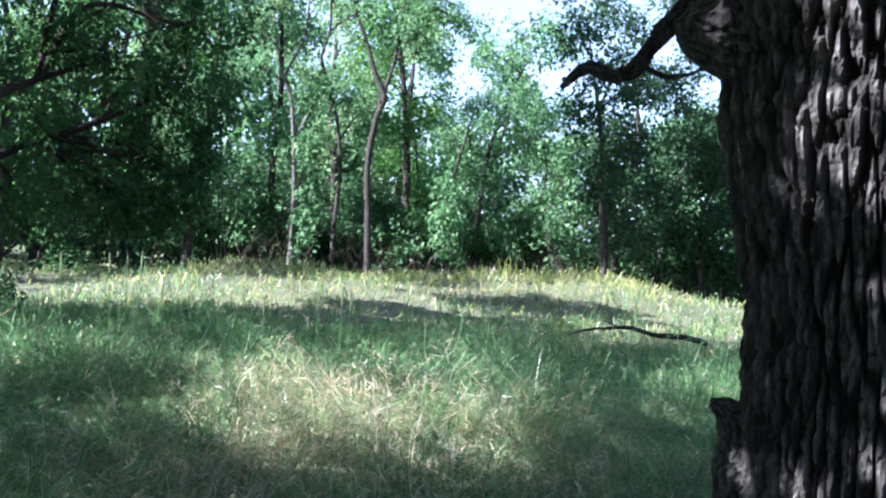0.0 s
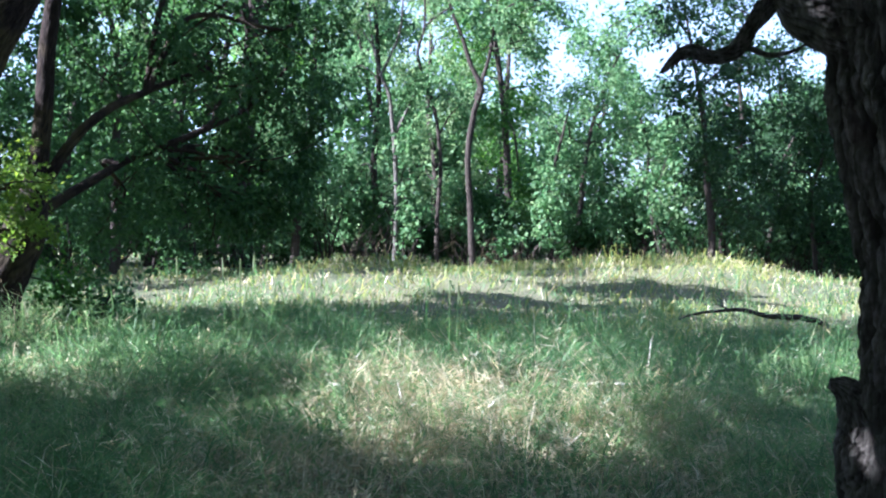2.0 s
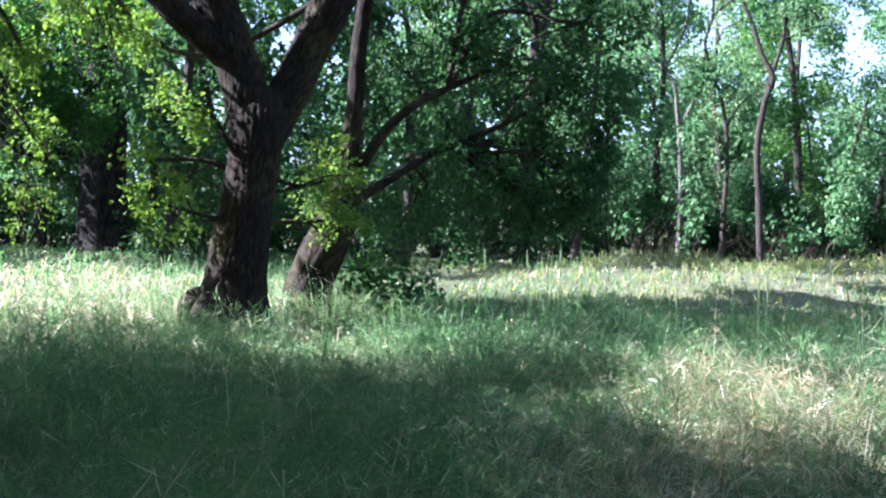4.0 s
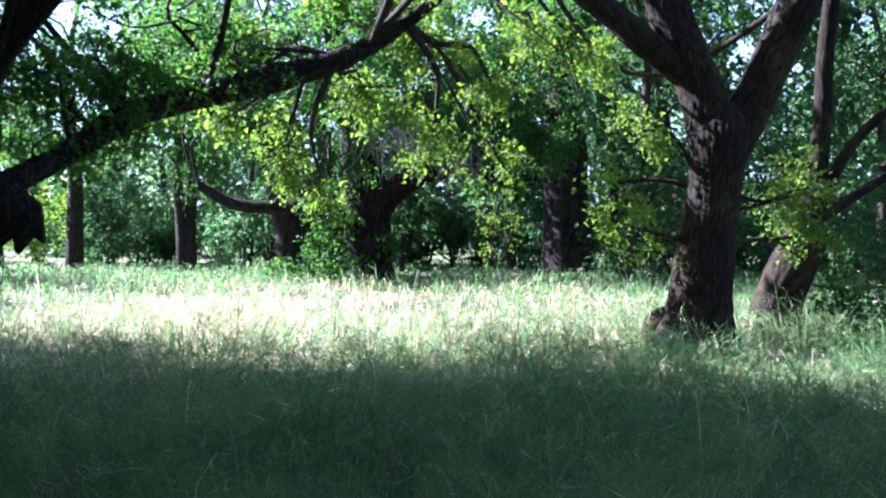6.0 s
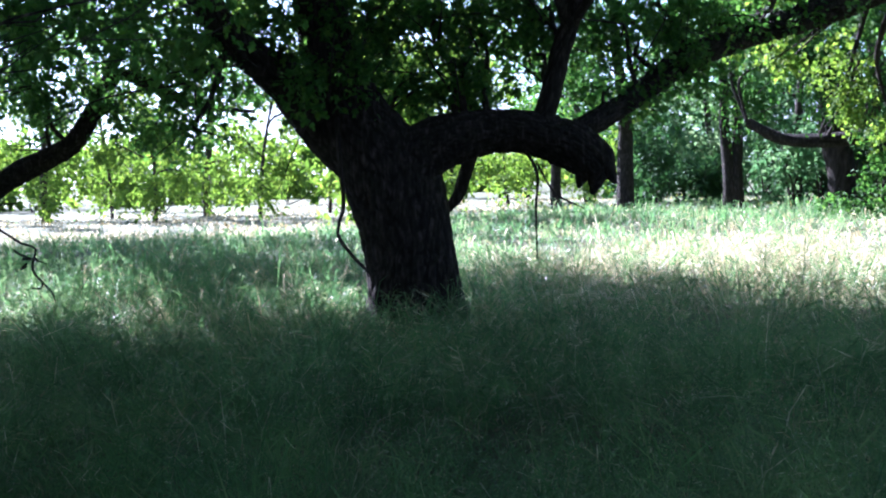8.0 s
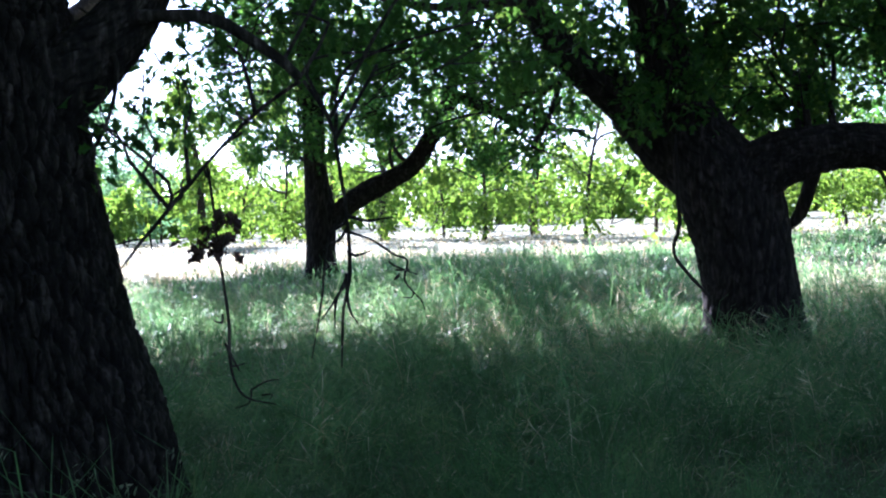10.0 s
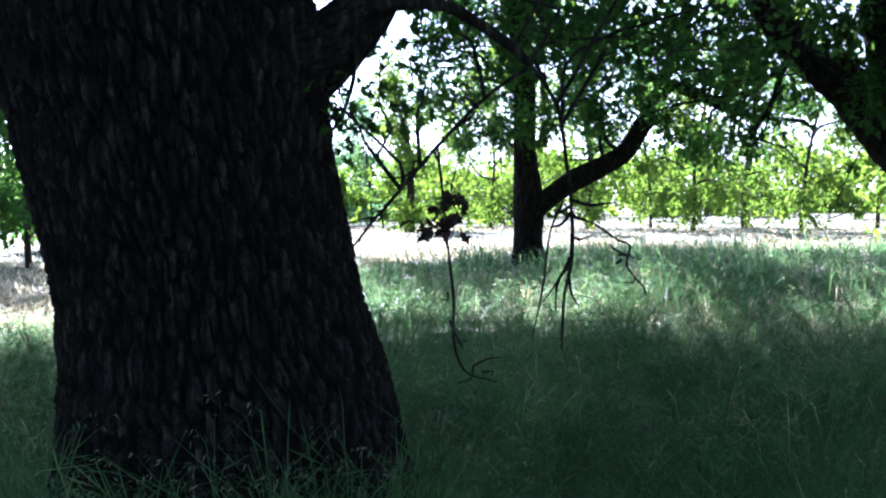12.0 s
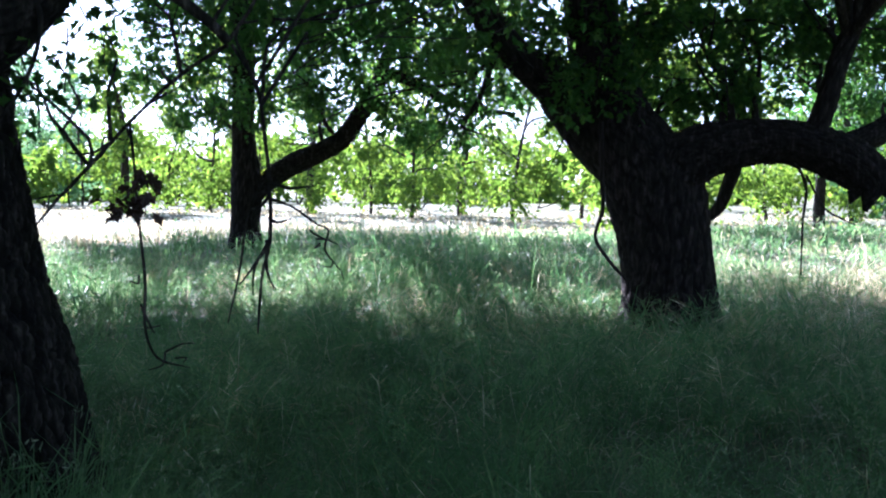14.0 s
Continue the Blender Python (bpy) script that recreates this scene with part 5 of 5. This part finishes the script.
slender_tree((-30.72, 21.33), "pale forked woodland tree with bare curving stems",
    [[(-30.72, 21.33, 0.58, 0.170), (-30.71, 21.34, 2.39, 0.150), (-30.76, 21.28, 3.83, 0.140), (-30.82, 21.18, 4.91, 0.130), (-30.89, 21.08, 5.81, 0.120), (-31.06, 20.83, 6.48, 0.110), (-31.19, 20.63, 7.40, 0.090), (-31.29, 20.49, 8.47, 0.070), (-31.36, 20.37, 9.72, 0.050)],
     [(-31.06, 20.83, 6.43, 0.080), (-30.84, 21.15, 7.26, 0.070), (-30.71, 21.35, 8.00, 0.060), (-30.68, 21.38, 9.09, 0.050), (-30.74, 21.31, 9.81, 0.040)],
     [(-30.79, 21.23, 4.46, 0.080), (-30.60, 21.51, 5.20, 0.070), (-30.43, 21.74, 5.85, 0.050), (-30.39, 21.81, 6.22, 0.020)]],
    [(-31.58, 20.02, 8.08, 0.6, 0.5, 20), (-30.58, 21.53, 6.75, 0.6, 0.5, 18), (-31.22, 20.59, 9.02, 0.7, 0.4, 16)], BARK_OAK, PALE_LEAF, 602)
slender_tree((-29.93, 22.44), "dark crooked woodland tree with thin crown",
    [[(-29.93, 22.44, 0.61, 0.170), (-29.93, 22.43, 2.07, 0.150), (-29.89, 22.49, 3.35, 0.130), (-29.95, 22.41, 4.56, 0.120), (-30.07, 22.24, 5.65, 0.110), (-30.23, 22.02, 6.25, 0.100), (-30.38, 21.81, 7.22, 0.090), (-30.26, 21.98, 8.08, 0.080), (-30.29, 21.94, 9.68, 0.060)],
     [(-30.29, 21.94, 8.01, 0.060), (-29.98, 22.36, 8.48, 0.050), (-29.72, 22.72, 8.76, 0.030)],
     [(-29.95, 22.41, 4.53, 0.060), (-29.71, 22.73, 5.27, 0.050), (-29.44, 23.08, 5.66, 0.020)]],
    [(-30.27, 21.98, 6.41, 0.9, 0.7, 46), (-29.72, 22.71, 5.91, 0.6, 0.5, 24), (-30.57, 21.55, 6.02, 0.6, 0.5, 24)], BARK_DARK, WOOD_LEAF, 603)
slender_tree((-28.29, 25.99), "slim leaning woodland tree",
    [[(-28.29, 25.99, 0.70, 0.120), (-28.30, 25.98, 2.21, 0.110), (-28.28, 26.01, 3.63, 0.100), (-28.12, 26.18, 4.67, 0.090), (-28.04, 26.26, 5.24, 0.070), (-27.91, 26.40, 6.00, 0.040)],
     [(-29.06, 25.12, 3.49, 0.050), (-29.18, 24.98, 4.80, 0.040), (-29.34, 24.80, 5.17, 0.020)]],
    [(-27.85, 26.46, 6.20, 0.9, 0.6, 40), (-28.47, 25.79, 5.03, 0.5, 0.4, 16)], BARK_DARK, WOOD_LEAF, 604)

# its crown is out of view, added to shade the trees to the right
oak("tall dark woodland tree with an unseen crown added for shade", (-28.7, 14.8, 0),
    [("trunk", [(-28.7, 14.8, -0.2, 0.34), (-28.65, 14.75, 2.5, 0.26), (-28.4, 14.8, 6.0, 0.22), (-27.8, 14.8, 10.0, 0.16), (-26.9, 14.6, 14.0, 0.08)], dict(around=24, step=0.2, bark=0.03, cell=(0.12, 0.35), seed=81)),
     ("limb", [(-28.3, 14.8, 7.0, 0.14), (-26.6, 16.0, 10.0, 0.12), (-25.2, 16.6, 13.0, 0.1)], dict(around=14, step=0.3, bark=0.02, seed=82)),
     ("limb", [(-28.3, 14.8, 6.5, 0.14), (-27.0, 13.0, 10.0, 0.12), (-25.8, 12.2, 13.5, 0.1)], dict(around=14, step=0.3, bark=0.02, seed=83))],
    [], BARK_DARK, DARK_LEAF, 84, shade_canopy=[(-26.6, 14.4, 14.0, 2.6, 1.6, 130), (-24.8, 16.0, 13.2, 2.4, 1.4, 110), (-26.0, 11.8, 13.4, 2.4, 1.4, 110), (-28.4, 14.0, 12.6, 2.4, 1.4, 90), (-23.6, 13.6, 13.6, 2.2, 1.3, 90)])

# bare brown brush low down at the wood's edge
def bare_thicket(place, w, h, seed):
    r = np.random.RandomState(seed)
    x, y = place
    z = float(ground_z(np.float64(x), np.float64(y)))
    b = thing("bare_thicket", (x, y, z), "bare grey-brown brush at the foot of the wood", "shrub", "bare brush of the wood")
    rods = []
    for _ in range(70):
        p = np.array((x + r.normal() * w * 0.4, y + r.normal() * w * 0.4, z - 0.1))
        e = p + (r.normal() * w * 0.5, r.normal() * w * 0.5, h * r.uniform(0.4, 1.1))
        m = (p + e) / 2 + r.normal(size=3) * 0.2
        rods.append(tube([(*p, 0.02), (*m, 0.014), (*e, 0.005)], around=4, step=0.5))
    tagged(part("twig_work", tubes_mesh("twig_work", rods, BARK_MOSSY), b), kind="stuff")


for i, az in enumerate((35.5, 39.0, 42.5, 46.0, 50.0, 56.0)):
    bare_thicket(around(az, 36.5 + 1.5 * math.sin(i * 2.2)), 1.3, 1.25 + 0.4 * math.sin(i * 1.7), 700 + i)

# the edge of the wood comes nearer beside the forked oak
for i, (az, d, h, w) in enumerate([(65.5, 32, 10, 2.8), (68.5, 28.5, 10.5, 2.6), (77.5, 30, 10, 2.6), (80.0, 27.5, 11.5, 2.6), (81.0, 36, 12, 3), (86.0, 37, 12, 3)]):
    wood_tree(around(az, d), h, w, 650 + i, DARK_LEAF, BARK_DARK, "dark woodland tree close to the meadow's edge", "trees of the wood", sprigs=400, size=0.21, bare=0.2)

# undergrowth along the wood's edge
def bush(place, w, h, seed, leaf, label, group, sprigs=50, size=0.16):
    x, y = place
    z = float(ground_z(np.float64(x), np.float64(y)))
    b = thing("bush", (x, y, z), label, "shrub", group)
    rr = np.random.RandomState(seed)
    blobs = [(x + rr.normal() * w * 0.45, y + rr.normal() * w * 0.45, z + h * f, w * 0.6, h * 0.35, sprigs // 4) for f in (0.3, 0.5, 0.6, 0.8)]
    mains, twigs = branchlets(blobs, [(x, y, z), (x + 0.2, y, z)], seed, thick=0.04, fine=2, sides=4)
    tagged(part("stem_work", tubes_mesh("stem_work", mains + twigs, BARK_DARK), b), kind="stuff")
    tagged(part("foliage", leaf_mesh("foliage", blobs, 11, size * 1.12, leaf, seed, sprig=0.45, hollow=0.2), b), kind="stuff")
    return b


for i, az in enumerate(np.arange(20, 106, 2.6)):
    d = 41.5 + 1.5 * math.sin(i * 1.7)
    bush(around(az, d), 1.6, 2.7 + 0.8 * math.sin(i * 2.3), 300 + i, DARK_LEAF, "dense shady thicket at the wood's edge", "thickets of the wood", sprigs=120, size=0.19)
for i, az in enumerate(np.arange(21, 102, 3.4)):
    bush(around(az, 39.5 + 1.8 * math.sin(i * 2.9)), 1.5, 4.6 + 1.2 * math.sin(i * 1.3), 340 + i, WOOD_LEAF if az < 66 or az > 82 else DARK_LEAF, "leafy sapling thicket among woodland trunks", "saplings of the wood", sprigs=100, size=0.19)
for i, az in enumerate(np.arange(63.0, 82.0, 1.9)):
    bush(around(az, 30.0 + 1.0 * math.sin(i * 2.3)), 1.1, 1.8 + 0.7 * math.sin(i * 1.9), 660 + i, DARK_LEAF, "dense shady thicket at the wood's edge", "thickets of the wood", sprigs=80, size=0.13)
for i, az in enumerate(np.arange(78, 108, 2.2)):
    bush(around(az, 47.0 + 1.5 * math.sin(i * 1.9)), 1.9, 2.8 + 0.8 * math.sin(i * 2.7), 720 + i, (WOOD_LEAF, DARK_LEAF)[i % 2], "leafy thicket deep in the wood", "thickets of the wood", sprigs=100, size=0.24)
bush((-35.0, 1.9), 0.9, 3.4, 392, BRIGHT_LEAF, "slender sapling with bright leaves before a dark wood", "", sprigs=50, size=0.14)
bush((-15.1, 5.2), 0.4, 0.95, 390, OAK_LEAF, "low green bush beside the leaning oak", "", sprigs=60, size=0.09)
bush((-14.95, 5.75), 0.4, 0.75, 391, DARK_LEAF, "low dark bush beside the leaning oak", "", sprigs=40, size=0.09)

# ---- trees over the field ----
# oak hidden behind the leaning trunk, added for the shade of its high crown
r = np.random.RandomState(41)
FAR_SHADE = [(gx + r.uniform(-0.5, 0.5), gy + r.uniform(-0.5, 0.5), 11.0 + r.uniform(-0.5, 0.5), 1.45, 0.6, 24) for gx in np.arange(-27.0, -14.0, 1.9) for gy in np.arange(-33.0, -22.0, 1.9)
             if -29.9 + 0.32 * (gx + 15.4) < gy + 1.0 and gy < -24.6 - 0.12 * (gx + 16.5) and gx > -27.4]
oak("unseen oak added to shade the grass before the open field", (-15.2, -30.5, 0),
    [("trunk", [(-15.2, -30.5, -0.2, 0.6), (-15.3, -30.4, 2.0, 0.45), (-15.8, -30.2, 5.0, 0.36), (-17.0, -29.8, 8.0, 0.26), (-18.6, -29.2, 10.6, 0.14)], dict(around=30, step=0.2, bark=0.03, cell=(0.12, 0.35), seed=86, flare=0.15)),
     ("limb", [(-16.5, -30.0, 6.8, 0.22), (-20.0, -29.6, 9.0, 0.17), (-24.0, -29.0, 10.4, 0.1)], dict(around=16, step=0.3, bark=0.02, seed=87)),
     ("limb", [(-16.0, -30.1, 5.8, 0.2), (-18.0, -27.6, 8.6, 0.16), (-21.0, -25.8, 10.4, 0.1)], dict(around=16, step=0.3, bark=0.02, seed=88))],
    [], BARK_SHADED, OAK_LEAF, 89, shade_canopy=FAR_SHADE)

# dark stout stems with high crowns between the field and the wood
for i, (x, y, h, rad) in enumerate([(-35.7, -11.0, 9, 0.3), (-36.5, -7.9, 9, 0.22), (-36.6, -7.6, 8.5, 0.2), (-35.0, -13.1, 6.5, 0.2)]):
    wood_tree((x, y), h, 2.6, 640 + i, OAK_LEAF, BARK_SHADED, "dark stout oak with a high shady crown", "oaks over the field", sprigs=240, size=0.16, bare=0.36, lean=0.02, stout=rad)
FIELD = [(120.0, 32, 6.5, 2.2), (116, 46, 9, 3), (113, 52, 10, 3.5), (109, 50, 10, 3.5), (122, 50, 12, 3.6), (125.5, 46, 10, 3.2),
         (128, 52, 12.5, 3.6), (130.5, 47, 9, 3.0), (132.5, 56, 13, 3.8), (135.5, 55, 11, 3.4), (138, 60, 12, 3.6), (140.5, 52, 9.5, 3), (144.6, 46, 6.8, 2.0), (142.5, 64, 10, 3), (146.4, 70, 8, 3.4), (148.2, 74, 9, 3.6), (150, 88, 12, 4),
         (153, 80, 10, 4), (157, 60, 12, 4), (160.5, 40, 12, 4), (163.2, 29, 12, 3.4), (166.5, 33, 12, 4), (118, 34, 6.5, 2)]
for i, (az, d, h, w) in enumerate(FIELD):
    # farthest trees take a greyer leaf: distance haze put into the colour
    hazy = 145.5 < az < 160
    wood_tree(around(az, d), h, w, 400 + i, WOOD_LEAF if hazy else OAK_LEAF if az > 160 else BRIGHT_LEAF, BARK_DARK, "far grey-green tree across the field" if hazy else "shady oak at the edge of the field" if az > 160 else "field oak with bright yellow-green leaves in sun",
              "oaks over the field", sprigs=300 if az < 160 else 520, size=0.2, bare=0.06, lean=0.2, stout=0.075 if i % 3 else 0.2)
for i, az in enumerate(np.arange(106, 166, 3.0)):
    bush(around(az, 70 + 8 * math.sin(i * 2.1)), 2.6, 3.4, 500 + i, BRIGHT_LEAF, "distant green thicket across the field", "thickets over the field", sprigs=60, size=0.4)

# ---- the deep wood behind ----
def far_wood(a0, a1, lo, hi, height, n, size, leaf, seed):
    rr = np.random.RandomState(seed)
    blobs = []
    for _ in range(n):
        x, y = around(rr.uniform(a0, a1), rr.uniform(lo, hi))
        blobs.append((x, y, height * rr.uniform(0.05, 1.0) ** 1.2, 3.0, 1.6, 16))
    ob = new("far_wood", leaf_mesh("far_wood", blobs, 12, size, leaf, seed, sprig=1.2, hollow=0.2))
    return tagged(ob, "deep green wood filling the distance, also added unseen against skylight", "woods", kind="stuff")


far_wood(16, 110, 56, 74, 8.0, 230, 0.6, DARK_LEAF, 900)
far_wood(46.5, 72, 58, 72, 14.0, 90, 0.55, WOOD_LEAF, 904)
# two leaf rings behind the viewpoint, never seen, added to cut skylight
far_wood(174, 285, 14, 32, 15.0, 90, 0.9, DARK_LEAF, 902)
far_wood(285, 376, 24, 40, 14.0, 80, 0.9, DARK_LEAF, 903)
far_wood(104, 168, 82, 110, 5.0, 130, 0.9, BRIGHT_LEAF, 901)

# ---- a dead branch lying in the grass ----
fallen = thing("fallen_branch", (-9.05, 11.88, 0.1), "thin bare dead branch lying across green grass", "branch")
v, f, _ = tube([(-9.81, 11.25, 0.44, 0.008), (-9.74, 11.31, 0.48, 0.012), (-9.62, 11.42, 0.53, 0.018), (-9.41, 11.59, 0.57, 0.022), (-9.23, 11.74, 0.59, 0.026), (-9.05, 11.88, 0.54, 0.030), (-8.91, 11.98, 0.52, 0.034), (-8.78, 12.08, 0.53, 0.036), (-8.58, 12.22, 0.51, 0.038), (-8.44, 12.32, 0.45, 0.030)], around=10, step=0.05, seed=72, knobs=0.3)
part("bough", raw_mesh("bough", v, f, BARK_DARK, smooth=True), fallen)
v, f, _ = tube([(-9.34, 11.64, 0.57, 0.014), (-9.40, 11.60, 0.62, 0.010), (-9.47, 11.54, 0.64, 0.004)], around=7, step=0.04, seed=73, knobs=0.3)
part("side_twig", raw_mesh("side_twig", v, f, BARK_DARK, smooth=True), fallen)


# ---- tall stalks ----
def stalk(place, top, seed):
    r = np.random.RandomState(seed)
    x, y = place
    z = float(ground_z(np.float64(x), np.float64(y)))
    th = thing("grass_stalk", (x, y, z), "tall pale grass stalk with a seed spike", "grass", "tall stalks in the meadow")
    a, b = r.normal(size=2) * 0.05
    line = [(x, y, z - 0.02, 0.006), (x + a * 0.4, y + b * 0.4, z + (top - z) * 0.5, 0.005), (x + a, y + b, top - 0.18, 0.004)]
    v, f, _ = tube(line, around=5, step=0.15)
    part("stem", raw_mesh("stem", v, f, GRASS, smooth=True), th)
    v, f, _ = tube([(x + a, y + b, top - 0.2, 0.004), (x + a * 1.1, y + b * 1.1, top - 0.12, 0.010), (x + a * 1.2, y + b * 1.2, top - 0.05, 0.008), (x + a * 1.3, y + b * 1.3, top + 0.02, 0.003)], around=6, step=0.03, knobs=0.4, seed=seed)
    part("seed_spike", raw_mesh("seed_spike", v, f, HEADS, smooth=True), th)


for i, (x, y, top) in enumerate([(-10.7, 4.98, 1.15), (-10.96, 5.6, 1.14), (-10.0, 5.28, 1.17), (-9.97, 5.38, 1.24), (-20.6, 12.9, 0.95), (-10.28, 7.68, 0.92), (-9.73, 7.58, 0.95), (-9.84, 7.76, 0.9),
                                 (-11.14, 7.32, 0.8), (-9.57, 10.68, 0.78), (-10.6, 7.2, 0.78), (-10.05, 5.2, 0.95), (-9.9, 5.5, 0.98)]):
    stalk((x, y), top, 800 + i)

# ---- a tuft of dead leaves caught on the hanging twig ----
dead = thing("dead_leaf_cluster", (-2.56, -3.58, 1.46), "clump of curled brown dead oak leaves on a bare twig", "leaves")
tagged(part("dead_leaf", leaf_mesh("dead_leaf", [(-2.58, -3.56, 1.46, 0.06, 0.07, 5), (-2.6, -3.55, 1.53, 0.03, 0.06, 2), (-2.54, -3.585, 1.42, 0.04, 0.06, 3)], 7, 0.05, DEAD_LEAF, 31, lobed=True, sprig=0.06, droop=0.8), dead), kind="stuff")

# ---- dry lichen and dead twigs hanging from the massive oak ----
veil = thing("hanging_lichen", (-29.0, -0.4, 3.6), "veil of grey dead twigs and lichen hanging from a limb", "lichen")
rr = np.random.RandomState(9)
strands = []
for _ in range(130):
    c = np.array([(-27.6, -0.5, 3.7), (-27.6, -1.1, 3.8), (-27.7, 0.2, 3.5), (-27.8, 1.0, 3.2)][rr.randint(4)]) + rr.normal(size=3) * (0.3, 0.4, 0.2)
    e = c + rr.normal(size=3) * (0.15, 0.25, 0.1) - (0, 0, rr.uniform(0.3, 0.9))
    strands.append(tube([(*c, 0.016), (*((c + e) / 2 + rr.normal(size=3) * 0.07), 0.013), (*e, 0.006)], around=4, step=0.2))
tagged(part("strand", tubes_mesh("strand", strands, BARK_GREY), veil), kind="stuff")
